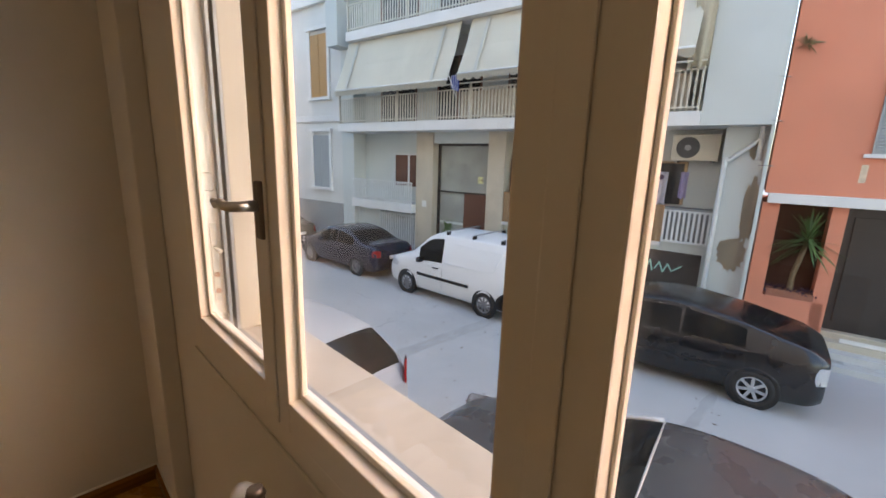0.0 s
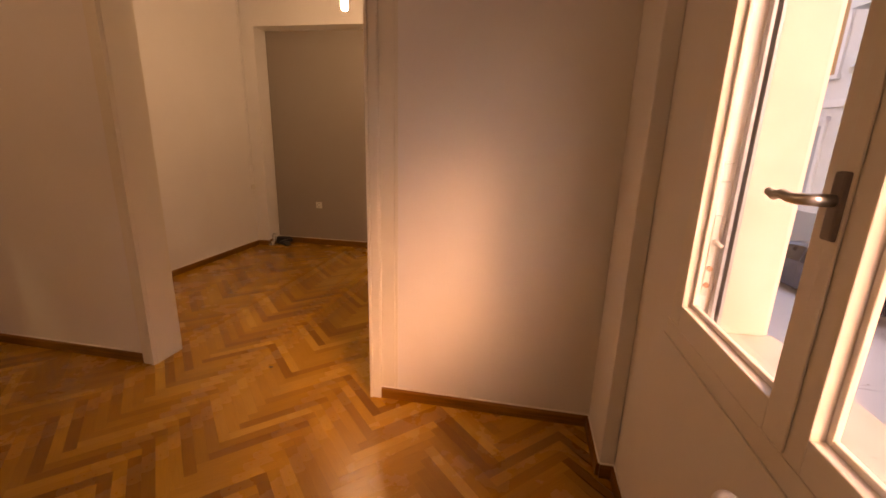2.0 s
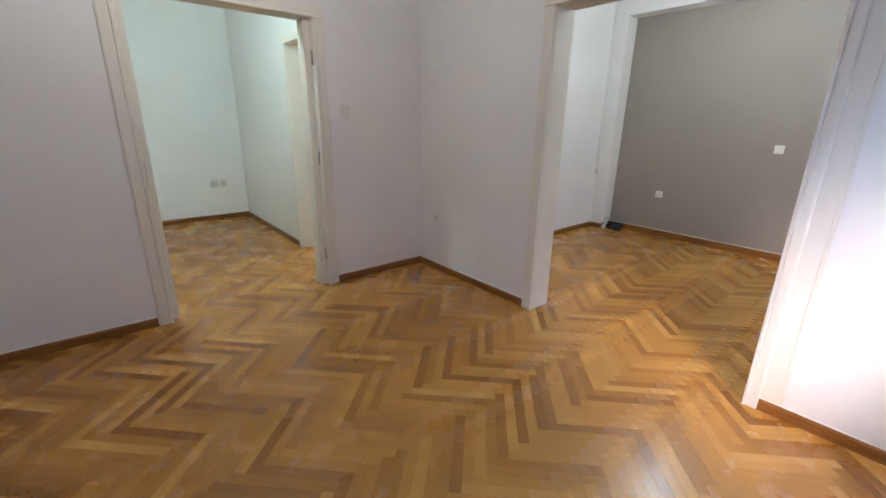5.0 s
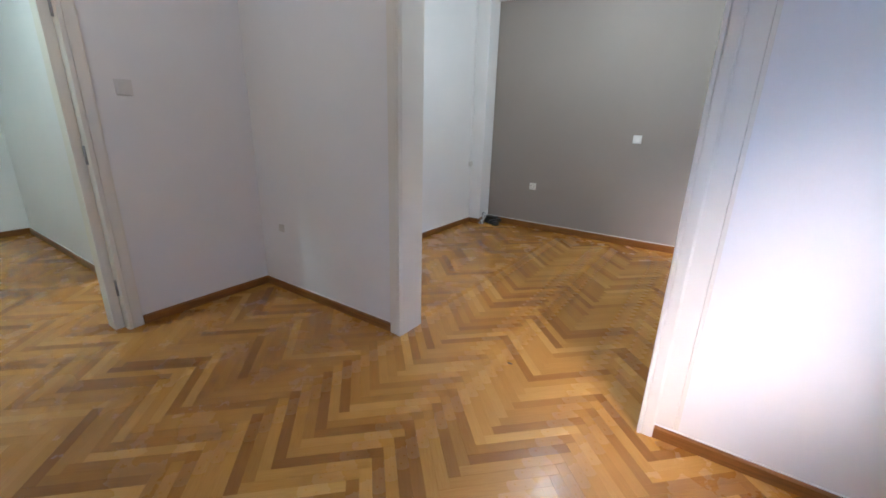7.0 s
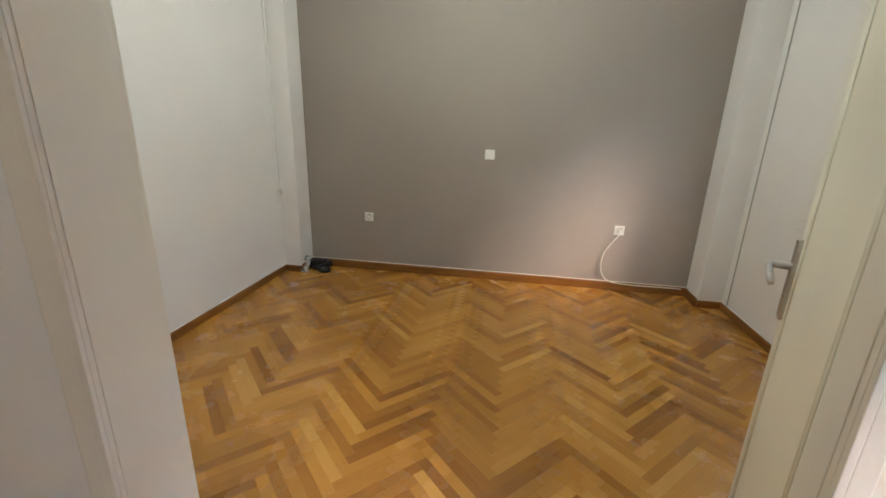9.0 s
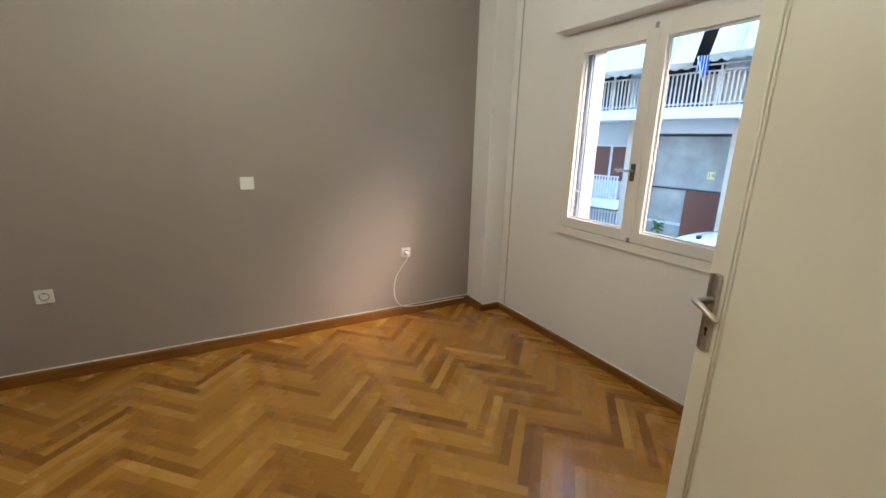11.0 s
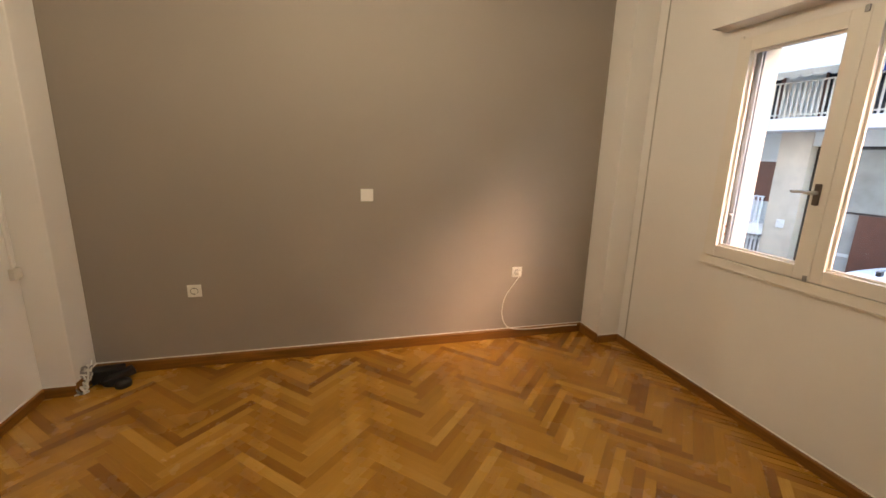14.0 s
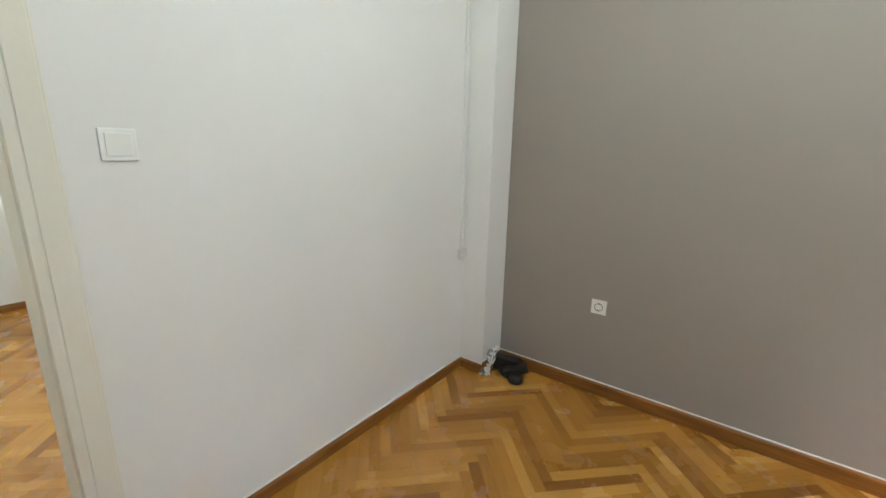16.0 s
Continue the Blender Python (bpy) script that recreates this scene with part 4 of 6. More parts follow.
# raised flat on the entrance's far side
bpart("terrace_slab", SLABW, apt, ((12.15, 10.66, -0.62), (12.95, 13.9, -0.30)), label="white terrace slab")
rb = bmesh.new()
bars(rb, 12.2, 10.72, 13.85, -0.30, 0.46, 0.11, 0.024)
part("terrace_bars", rb, WBARS, apt, "white railing bars")
bpart("terrace_rail", WBARS, apt, ((12.17, 10.68, 0.46), (12.23, 13.88, 0.50)))
w = bpart("window", BROWN, apt, ((12.90, 10.75, 0.30), (12.948, 12.15, 1.47)), label="brown roller shutter in a white frame")
bpart("window_frame", WBARS, w, ((12.88, 11.42, 0.30), (12.899, 11.50, 1.47)), ((12.88, 10.69, 0.26), (12.949, 10.749, 1.53)), ((12.88, 12.151, 0.26), (12.949, 12.21, 1.53)), ((12.88, 10.75, 1.471), (12.949, 12.15, 1.53)))
rb = bmesh.new()
bars(rb, 12.45, 10.70, 12.55, PAVE + 0.1, -0.70, 0.115, 0.03)
part("gate_bars", rb, WBARS, apt, "white bars of the basement gate")
for z in (-0.80, -1.95):
    bpart("gate_rail", WBARS, apt, ((12.42, 10.68, z), (12.48, 12.58, z + 0.05)))
bpart("basement_dark", CONC, apt, ((12.80, 10.67, PAVE), (12.948, 12.6, -0.63)))
# entrance
en = bpart("entrance_glass", LOBBY, apt, ((12.76, 7.66, PAVE + 0.1), (12.78, 9.90, 1.90)), label="glazed house entrance with a lobby behind")
bpart("entrance_frame", DARKDOOR, en, ((12.70, 7.67, PAVE), (12.759, 7.74, 1.89)), ((12.70, 9.80, PAVE), (12.759, 9.89, 1.89)), ((12.70, 7.74, 1.82), (12.759, 9.80, 1.89)), ((12.70, 7.74, 0.22), (12.759, 9.80, 0.27)))
bpart("entrance_door", BROWN, en, ((12.71, 7.75, PAVE + 0.1), (12.758, 8.72, 0.215)), label="brown entrance door panel")
bpart("notice", plain("yellow_sign", (0.72, 0.70, 0.35), 0.6), en, ((12.755, 8.02, 0.60), (12.7595, 8.22, 0.82)), label="house number 14 on the glass")
cu = bpy.data.curves.new("house_number", "FONT")
cu.body, cu.size, cu.align_x, cu.align_y, cu.extrude = "14", 0.2, "CENTER", "CENTER", 0.002
tx = new("house_number", cu)
tx.parent = en
tx.matrix_local = Matrix.Translation((12.752, 8.12, 0.71)) @ Matrix.Rotation(radians(-90), 4, "Z") @ Matrix.Rotation(radians(90), 4, "X")
cu.materials.append(SPRAYD)
bpart("lobby_shelf", RENDER, en, ((12.745, 8.75, -0.9), (12.7595, 9.78, -0.82)))
bm = bmesh.new()
tube(bm, [(12.74, 9.45 + 0.24 * math.cos(a), -1.75 + 0.26 * math.sin(a)) for a in (2 * math.pi * i / 24 for i in range(25))], 0.03, 6, False)
part("wheel_rim", bm, DARKDOOR, en, "dark wheel standing behind the glass")
bm = bmesh.new()
rl_ = random.Random(9)
for k in range(40):
    c = Vector((12.74 + rl_.uniform(-0.01, 0.01), 9.40 + rl_.gauss(0, 0.10), -1.05 + rl_.gauss(0, 0.16)))
    d1, d2 = Vector((0.01, rl_.gauss(0, 1), rl_.gauss(0, 1))).normalized() * 0.09, Vector((0.01, rl_.gauss(0, 1), rl_.gauss(0, 1))).normalized() * 0.04
    bm.faces.new([bm.verts.new(c + q) for q in (d1, d2, -d1, -d2)])
part("plant_leaves", bm, LEAF, en, "green plant leaves behind the glass")
bpart("meter_box", SLABW, apt, ((12.37, 10.15, -0.35), (12.399, 10.34, -0.12)), label="small bell panel on the pier", bevel=0.006)
bpart("entrance_step", KERB, apt, ((12.3, 7.7, PAVE), (12.75, 9.88, PAVE + 0.12)))
# loggia over the garage
mt = bpart("reed_mat", REED, apt, ((12.44, 2.45, -0.52), (12.48, 7.04, 0.42)), label="brown reed matting tied to the parapet")
bpart("parapet_cap", SLABW, apt, ((12.40, 2.45, -0.62), (12.56, 7.05, -0.525)))
for u0, u1 in ((4.72, 6.22), (2.2, 3.6)):
    w = bpart("window", DARKGLASS, apt, ((12.90, u0, 0.42), (12.948, u1, 1.45)), label="dark window in a brown frame")
    bpart("window_frame", plain("tan_wood", (0.42, 0.30, 0.18), 0.6), w, ((12.86, u0 - 0.07, 0.42), (12.949, u0 - 0.001, 1.5)), ((12.86, u1 + 0.001, 0.42), (12.949, u1 + 0.07, 1.5)), ((12.86, u0, 1.451), (12.949, u1, 1.5)), ((12.86, (u0 + u1) / 2 - 0.05, 0.42), (12.899, (u0 + u1) / 2 + 0.05, 1.45)))
rb = bmesh.new()
bars(rb, 12.45, 1.45, 2.42, -0.45, 0.27, 0.1, 0.03)
part("loggia_bars", rb, WBARS, apt, "white railing bars")
for z in (0.27, -0.50):
    bpart("loggia_rail", WBARS, apt, ((12.42, 1.4, z), (12.48, 2.44, z + 0.045)))
# garage front: ribbed sheet, dark panel
gs = bmesh.new()
for k in range(19):
    u = 4.64 + k * 0.12
    box(gs, (12.50, u, PAVE + 0.05), (12.60, u + 0.075, -0.77), 0.012)
    box(gs, (12.54, u + 0.0755, PAVE + 0.05), (12.60, u + 0.1195, -0.77))
part("garage_door", gs, CORR, apt, "pale blue ribbed steel garage door")
bpart("garage_panel", plain("dark_brown_boards", (0.055, 0.043, 0.036), 0.6, 0, 0.25, 5), apt, ((12.50, 1.5, PAVE), (12.60, 3.34, -0.76)), label="dark boarded panel with graffiti")
# bare render where the paint has come off the corner wall
rb_ = random.Random(5)
BARE = plaster("bare_render", (0.50, 0.42, 0.31), 0.15, 0.9, 60, 0.2, 2.0)
for uc, zc, ru, rz in ((0.72, 0.45, 0.15, 0.75), (0.92, -0.55, 0.28, 0.42), (0.80, 1.75, 0.12, 0.18)):
    bm = bmesh.new()
    ring = [bm.verts.new((12.197, max(0.56, uc + ru * q * math.cos(a)), zc + rz * q * math.sin(a))) for a, q in ((2 * math.pi * i / 36, rb_.uniform(0.8, 1.1)) for i in range(36))]
    bm.faces.new(ring)
    bmesh.ops.solidify(bm, geom=bm.faces[:], thickness=0.002)
    part("bare_patch", bm, BARE, apt, "bare beige render where paint has peeled")
# drainpipe down the corner
pp = bmesh.new()
tube(pp, smooth([(12.1, 0.75, 12.0), (12.1, 0.75, 2.3), (12.1, 0.78, 2.0), (12.1, 1.25, 1.55), (12.1, 1.33, 1.3), (12.1, 1.33, -2.2)], 4), 0.045, 8)
part("drainpipe", pp, WBARS, apt, "white drainpipe")


def strokes(name, parent, d, mat, lines, w, label):
    """Sprayed lines on a wall at depth d: (u, z) points, as thin raised paint."""
    bm = bmesh.new()
    for pts in lines:
        for (a, b), (c, e) in zip(pts, pts[1:]):
            v = Vector((0, c - a, e - b))
            n = Vector((0, -v.z, v.y)).normalized() * w / 2
            p, q = Vector((d, a, b)), Vector((d, c, e))
            q = q + v.normalized() * w * 0.4
            bm.faces.new([bm.verts.new(x) for x in (p - n, p + n, q + n, q - n)])
    ex = bmesh.ops.extrude_face_region(bm, geom=bm.faces[:])
    bmesh.ops.translate(bm, verts=[v for v in ex["geom"] if isinstance(v, bmesh.types.BMVert)], vec=(-0.003, 0, 0))
    return tagged(part(name, bm, mat, parent, label), kind="stuff")


rs = random.Random(8)
strokes("graffiti", apt, 12.547, SPRAYR, [[(3.75, -1.15), (3.72, -1.7), (3.78, -1.25), (3.5, -1.2), (3.95, -1.22), (3.7, -1.45)], [(4.1, -0.95), (3.5, -1.3)], [(3.66, -1.05), (3.66, -1.62)]], 0.05, "red sprayed graffiti")
strokes("graffiti", apt, 12.546, SPRAYR, [[(4.5 + rs.uniform(-0.07, 0.07), -1.2 - 0.05 * i) for i in range(9)], [(4.56, -1.25), (4.42, -1.33), (4.55, -1.45), (4.43, -1.55)]], 0.03, "red sprayed graffiti")
strokes("graffiti", apt, 12.545, SPRAYD, [[(4.2, -1.65), (3.85, -2.05)], [(3.9, -1.6), (4.15, -2.05)], [(4.0, -1.35), (3.3 + 0.2, -1.5)], [(3.62, -1.75), (3.62, -2.0)], [(3.50, -1.75), (3.42, -1.85), (3.50, -1.88), (3.42, -2.0)]], 0.025, "ochre brown sprayed graffiti with the number 13")
strokes("graffiti", apt, 12.497, SPRAYG, [[(3.1, -1.2), (3.0, -1.1), (2.9, -1.2), (3.0, -1.3), (3.1, -1.2)], [(2.85, -1.3), (2.8, -1.05), (2.7, -1.25), (2.62, -1.02), (2.55, -1.3)], [(2.5, -1.25), (2.4, -1.05), (2.3, -1.3), (2.2, -1.08), (2.1, -1.25), (1.9, -1.1)]], 0.035, "mint sprayed graffiti")
FADED = plain("faded_red_spray_paint", (0.42, 0.13, 0.13), 0.8)
for r in range(3):
    for k in range(9):
        if (k * 3 + r) % 4:
            u, z = 6.55 - 0.17 * k - 0.06 * r, -0.96 - 0.19 * r
            strokes("graffiti", apt, 12.497, FADED, [[(u, z - 0.05), (u, z + 0.05), (u - 0.08, z + 0.04), (u - 0.07, z - 0.05)], [(u, z), (u - 0.08, z - 0.005)]], 0.022, "faded red sprayed lettering that cannot be read")


def awning(u0, u1, top, bottom, d0, d1, group):
    ob = thing("awning", G, "cream cloth awning let down over the balcony with a scalloped edge", "awning", group)
    bm = bmesh.new()
    n = int((u1 - u0) / 0.35)
    for k in range(n):
        a, b = u0 + (u1 - u0) * k / n, u0 + (u1 - u0) * (k + 1) / n
        rows = [(d0, top), (d0 + (d1 - d0) * 0.45, top + (bottom - top) * 0.5 - 0.03), (d1, bottom)]
        for (p, pz), (q, qz) in zip(rows, rows[1:]):
            bm.faces.new([bm.verts.new(c) for c in ((p, a, pz), (p, b, pz), (q, b, qz), (q, a, qz))])
    bmesh.ops.remove_doubles(bm, verts=bm.verts, dist=0.001)
    bmesh.ops.solidify(bm, geom=bm.faces[:], thickness=0.012)
    part("cloth", bm, FABRIC, ob)
    bm = bmesh.new()
    n = int((u1 - u0) / 0.28)
    for k in range(n):
        a, b = u0 + (u1 - u0) * k / n, u0 + (u1 - u0) * (k + 1) / n
        out = [(a, bottom - 0.02), (a, bottom - 0.13), (a + (b - a) * 0.25, bottom - 0.185), (a + (b - a) * 0.5, bottom - 0.2), (a + (b - a) * 0.75, bottom - 0.185), (b, bottom - 0.13), (b, bottom - 0.02)]
        bm.faces.new([bm.verts.new((d1 - 0.02, u, z)) for u, z in out])
    bmesh.ops.solidify(bm, geom=bm.faces[:], thickness=0.008)
    part("valance", bm, FABRIC, ob, "scalloped cloth edge")
    bm = bmesh.new()
    tube(bm, [(d1, u0, bottom), (d1, u1, bottom)], 0.03, 8)
    part("front_bar", bm, WBARS, ob)
    for u in (u0 + 0.6, u1 - 0.6):
        bm = bmesh.new()
        box(bm, (-0.012, u - 0.05, 0), (0.0, u + 0.05, math.hypot(top - bottom, d1 - d0)), 0, Matrix.Translation((d1 - 0.018, 0, bottom)) @ Matrix.Rotation(math.atan2(d0 - d1, top - bottom), 4, "Y"))
        part("stripe", bm, STRIPE, ob, "grey seam band")
    return ob


awning(2.1, 8.05, 5.40, 3.78, 11.78, 11.08, "awnings")
awning(8.42, 13.5, 5.40, 3.66, 11.78, 11.10, "awnings")
bm = bmesh.new()
tube(bm, [(11.30, 8.2, 3.15), (11.05, 8.32, 3.75)], 0.012, 6)
fl = thing("flag", G, "blue and white striped cloth hanging on the balcony rail", "flag")
part("pole", bm, WBARS, fl)
bm = bmesh.new()
for k in range(4):
    box(bm, (11.28, 8.12 + 0.07 * k, 3.33 + 0.03 * k), (11.30, 8.168 + 0.07 * k, 3.80))
part("blue_stripe", bm, plain("blue_cloth", (0.03, 0.07, 0.30), 0.8), fl)
bm = bmesh.new()
for k in range(4):
    box(bm, (11.282, 8.1685 + 0.07 * k, 3.34 + 0.03 * k), (11.298, 8.1895 + 0.07 * k, 3.80))
part("white_stripe", bm, WBARS, fl)


def cloth(name, u0, u1, z0, z1, mat, label, d=12.38, seed=0, waist=None):
    """Washing hung over a line: a wavy hanging sheet with thickness."""
    ob = thing(name, G @ Matrix.Translation((d, u0, z0)), label, "laundry", "washing on the loggia")
    r = random.Random(seed)
    n, mrows = 14, 6
    bm = bmesh.new()
    vs = []
    ph = r.uniform(0, 6)
    for j in range(mrows + 1):
        row = []
        for i in range(n + 1):
            s, t = i / n, j / mrows
            x = 0.035 * math.sin(s * 9 + ph) * (1 - t * 0.6) + 0.01 * math.sin(s * 23 + t * 4)
            row.append(bm.verts.new((x, (u1 - u0) * (s + 0.02 * math.sin(t * 5 + s * 7)), (z1 - z0) * t + 0.03 * math.sin(s * 11 + ph) * (1 - t))))
        vs.append(row)
    for j in range(mrows):
        for i in range(n):
            if waist and j < mrows * 0.62 and abs((i + 0.5) / n - 0.5) < waist:
                continue
            bm.faces.new((vs[j][i], vs[j][i + 1], vs[j + 1][i + 1], vs[j + 1][i])).smooth = True
    bmesh.ops.solidify(bm, geom=bm.faces[:], thickness=0.01)
    part("cloth", bm, mat, ob)
    return ob


PURPLE = Mat("purple_patterned_cloth", 0.85)
_v = PURPLE.node("ShaderNodeTexVoronoi", Scale=4.5)
PURPLE.link(PURPLE.coord, _v.inputs["Vector"])
PURPLE.color(PURPLE.mix(PURPLE.span(PURPLE.noise(5, 4), 0, 0.35), PURPLE.ramp(_v.outputs["Distance"], [(0.33, (0.075, 0.025, 0.085)), (0.39, (0.76, 0.71, 0.74))]), (0.50, 0.40, 0.50)))
cloth("towel", 3.80, 4.20, 0.44, 1.26, plain("pink_cloth", (0.82, 0.30, 0.40), 0.9), "pink trousers drying on the loggia line", seed=1, waist=0.08)
for k, (ua, ub, za) in enumerate(((2.46, 2.86, 0.44), (2.90, 3.32, 0.36), (3.35, 3.74, 0.50))):
    cloth("curtain", ua, ub, za, 1.24 - 0.03 * (k % 2), PURPLE.m, "purple patterned cloth drying on the loggia line", seed=20 + k, d=12.36 + 0.03 * k)
cloth("shirt", 5.60, 6.05, 0.95, 1.46, plain("black_cloth", (0.025, 0.027, 0.03), 0.9), "black shirt drying on the line", seed=3)
cloth("shirt", 5.02, 5.36, 1.08, 1.36, plain("offwhite_cloth", (0.66, 0.62, 0.54), 0.9), "off-white shirt drying on the line", seed=4)
cloth("trousers", 5.05, 5.50, 0.62, 1.12, plain("olive_cloth", (0.07, 0.065, 0.05), 0.9), "dark trousers drying on the line", seed=5, d=12.5, waist=0.1)
cloth("curtain", 1.86, 2.26, 3.45, 5.35, plain("cream_curtain_cloth", (0.78, 0.70, 0.53), 0.9), "cream curtain tied at the balcony end", seed=31, d=11.48)
cloth("towel", 2.02, 2.2, 0.62, 1.25, plain("lilac_cloth", (0.50, 0.42, 0.58), 0.9), "lilac towel drying on the line", seed=6)
ld = thing("ladder", G, "aluminium step ladder leaning in the loggia", "ladder")
bm = bmesh.new()
for u in (4.42, 4.84):
    tube(bm, [(12.55, u, 0.36), (12.88, u + (0.05 if u < 4.5 else -0.02), 1.62)], 0.016, 6)
part("rail", bm, STEEL, ld)
for k in range(4):
    bm = bmesh.new()
    box(bm, (12.57 + 0.08 * k, 4.44, 0.55 + 0.28 * k), (12.64 + 0.08 * k, 4.84, 0.578 + 0.28 * k))
    part("step", bm, STEEL, ld)
bpart("loggia_floor", CONC, apt, ((12.56, 1.4, -0.50), (12.949, 7.05, 0.36)))
tb = thing("tub", G @ Matrix.Translation((12.72, 6.72, 0.36)), "light blue plastic tub", "tub")
bm = bmesh.new()
lathe(bm, [(0.14, 0.0), (0.20, 0.2), (0.21, 0.21), (0.19, 0.21), (0.13, 0.02)], 18)
part("bowl", bm, plain("blue_plastic", (0.15, 0.42, 0.55), 0.5), tb)
yb = thing("crate", G @ Matrix.Translation((12.80, 6.42, 0.36)), "yellow and white boxes stacked in the loggia", "box")
solid("lower_box", plain("yellow_card", (0.55, 0.33, 0.07), 0.8), ((-0.1, -0.15, 0.0), (0.1, 0.2, 0.52)), parent=yb, bevel=0.01)
solid("upper_box", SLABW, ((-0.1, -0.13, 0.521), (0.1, 0.18, 0.98)), parent=yb, bevel=0.01)
pl = thing("plank", G, "brown wooden plank standing against the pier", "plank")
bm = bmesh.new()
box(bm, (12.70, 6.86, 0.36), (12.74, 6.98, 1.62), 0.004)
part("board", bm, BROWN, pl)
# outdoor unit hung under the slab
ou = thing("outdoor_unit", G, "beige air conditioner outdoor unit on a bracket", "air conditioner")
bm = bmesh.new()
box(bm, (12.55, 1.50, 1.52), (12.85, 2.50, 2.14), 0.02)
part("case", bm, plain("beige_case", (0.60, 0.55, 0.44), 0.5), ou)
bm = bmesh.new()
tube(bm, [(12.548, 2.15, 1.83), (12.53, 2.15, 1.83)], 0.25, 24)
part("fan_grille", bm, plain("grille_dark", (0.08, 0.08, 0.08), 0.5), ou, "dark round fan grille")
bm = bmesh.new()
tube(bm, [(12.529, 2.15, 1.83), (12.52, 2.15, 1.83)], 0.07, 16)
part("fan_hub", bm, TRACK, ou)
for u in (1.6, 2.35):
    solid("bracket", TRACK, ((12.55, u, 1.47), (12.94, u + 0.05, 1.519)), parent=ou)

# ---- salmon house ----
sh = thing("salmon_house", G, "salmon rendered old house with white cornice and dark door", "building")
bpart("wall", ORANGE, sh, ((11.95, -9.0, 0.90), (15.0, 0.52, 8.6)), label="salmon rendered wall")
bpart("wall", ORANGE, sh, ((11.95, 0.22, PAVE), (15.0, 0.52, 0.70)), ((11.95, -0.80, PAVE), (15.0, 0.22, -1.30)), ((11.95, -0.84, PAVE), (15.0, -0.60, 0.70)), ((11.95, -9.0, PAVE), (15.0, -3.2, 0.70)), label="salmon rendered ground floor")
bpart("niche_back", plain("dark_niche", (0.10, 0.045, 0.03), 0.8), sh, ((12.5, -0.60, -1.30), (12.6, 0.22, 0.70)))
bpart("cornice", SLABW, sh, ((11.80, -9.0, 0.70), (12.3, 0.45, 0.90)), label="white stone cornice", bevel=0.01)
dr = bpart("door", DARKDOOR, sh, ((12.30, -3.2, -1.9), (12.36, -0.845, 0.70)), label="dark metal double door")
bpart("door_panel", DARKDOOR, dr, ((12.27, -1.7, -1.7), (12.299, -1.0, 0.5)), ((12.27, -2.9, -1.7), (12.299, -2.0, 0.5)), bevel=0.01)
for k in range(3):
    bpart("step", CREAMST if k else KERB, sh, ((11.95 - 0.28 * (2 - k) + 0.15, -4.0, PAVE), (12.4, -0.86 + 0.0 * k, PAVE + 0.13 * (k + 1))), label="pale stone entrance step", bevel=0.01)
w = bpart("window", GREYSHUT, sh, ((11.90, -2.0, 1.72), (11.949, -0.95, 3.3)), label="grey louvred shutters")
lv = bmesh.new()
for k in range(26):
    box(lv, (-0.012, -1.95, 0), (0.012, -1.0, 0.035), 0, Matrix.Translation((11.888, 0, 1.78 + 0.057 * k)) @ Matrix.Rotation(radians(25), 4, "Y"))
part("louvre", lv, GREYSHUT, w)
bpart("window_sill", SLABW, w, ((11.86, -2.1, 1.65), (11.95, -0.85, 1.719)))
bpart("downpipe", RENDER, sh, ((11.86, 0.56, PAVE), (11.94, 0.62, 12.0)))
bpart("pilaster", ORANGE, sh, ((11.915, 0.02, 0.901), (11.949, 0.515, 8.6)), label="shallow salmon pilaster at the house corner", bevel=0.004)
for z in (1.45, 2.35, 3.2):
    bm = bmesh.new()
    tube(bm, [(11.915, 0.46, z), (11.80, 0.62, z + 0.01), (11.80, 0.72, z + 0.01)], 0.010, 6)
    part("pipe_bracket", bm, TRACK, sh)
bpart("enamel_sign", plain("faded_sign", (0.62, 0.50, 0.36), 0.7, 0, 0.2, 12), sh, ((11.942, -0.96, 1.18), (11.9495, -0.86, 1.52)), label="small faded vertical sign")
vp = bpart("base_panel", SLABW, sh, ((11.93, -2.6, PAVE), (11.949, -1.15, PAVE + 0.34)), label="white painted foot of the wall")
vg = bmesh.new()
for k in range(9):
    box(vg, (11.922, -1.98 + 0.055 * k, PAVE + 0.08), (11.9295, -1.955 + 0.055 * k, PAVE + 0.24))
part("vent_slot", vg, DARKDOOR, vp, "dark slots of an air vent")
tf = thing("wall_plant", G @ Matrix.Translation((11.91, 0.30, 3.78)), "dry green tuft growing out of the salmon wall", "plant")
bm = bmesh.new()
rt = random.Random(12)
for k in range(46):
    a, e, ln = rt.uniform(1.6, 4.7), rt.uniform(-0.9, 1.3), rt.uniform(0.08, 0.30)
    dv = Vector((math.cos(a) * math.cos(e), math.sin(a) * math.cos(e), math.sin(e)))
    sd = dv.cross(Vector((0.3, 0.2, 1))).normalized() * 0.009
    p0, p1, p2 = dv * 0.02, dv * ln * 0.6, dv * ln + Vector((0, 0, -0.06))
    bm.faces.new([bm.verts.new(p) for p in (p0 - sd * 0.5, p0 + sd * 0.5, p1 + sd, p2, p1 - sd)])
part("leaves", bm, plain("dry_green_leaf", (0.24, 0.19, 0.09), 0.7, 0, 0.3, 12), tf)
yu = thing("potted_yucca", G @ Matrix.Translation((12.05, -0.22, -1.30)), "yucca with sword-like green leaves in a planter", "plant")
bm = bmesh.new()
tube(bm, [(0, 0, 0.0), (0.02, 0.0, 0.5), (0.0, -0.08, 1.0), (-0.05, -0.12, 1.35)], [0.06, 0.05, 0.045, 0.04], 8)
part("trunk", bm, TRUNK, yu)
bm = bmesh.new()
ry = random.Random(3)
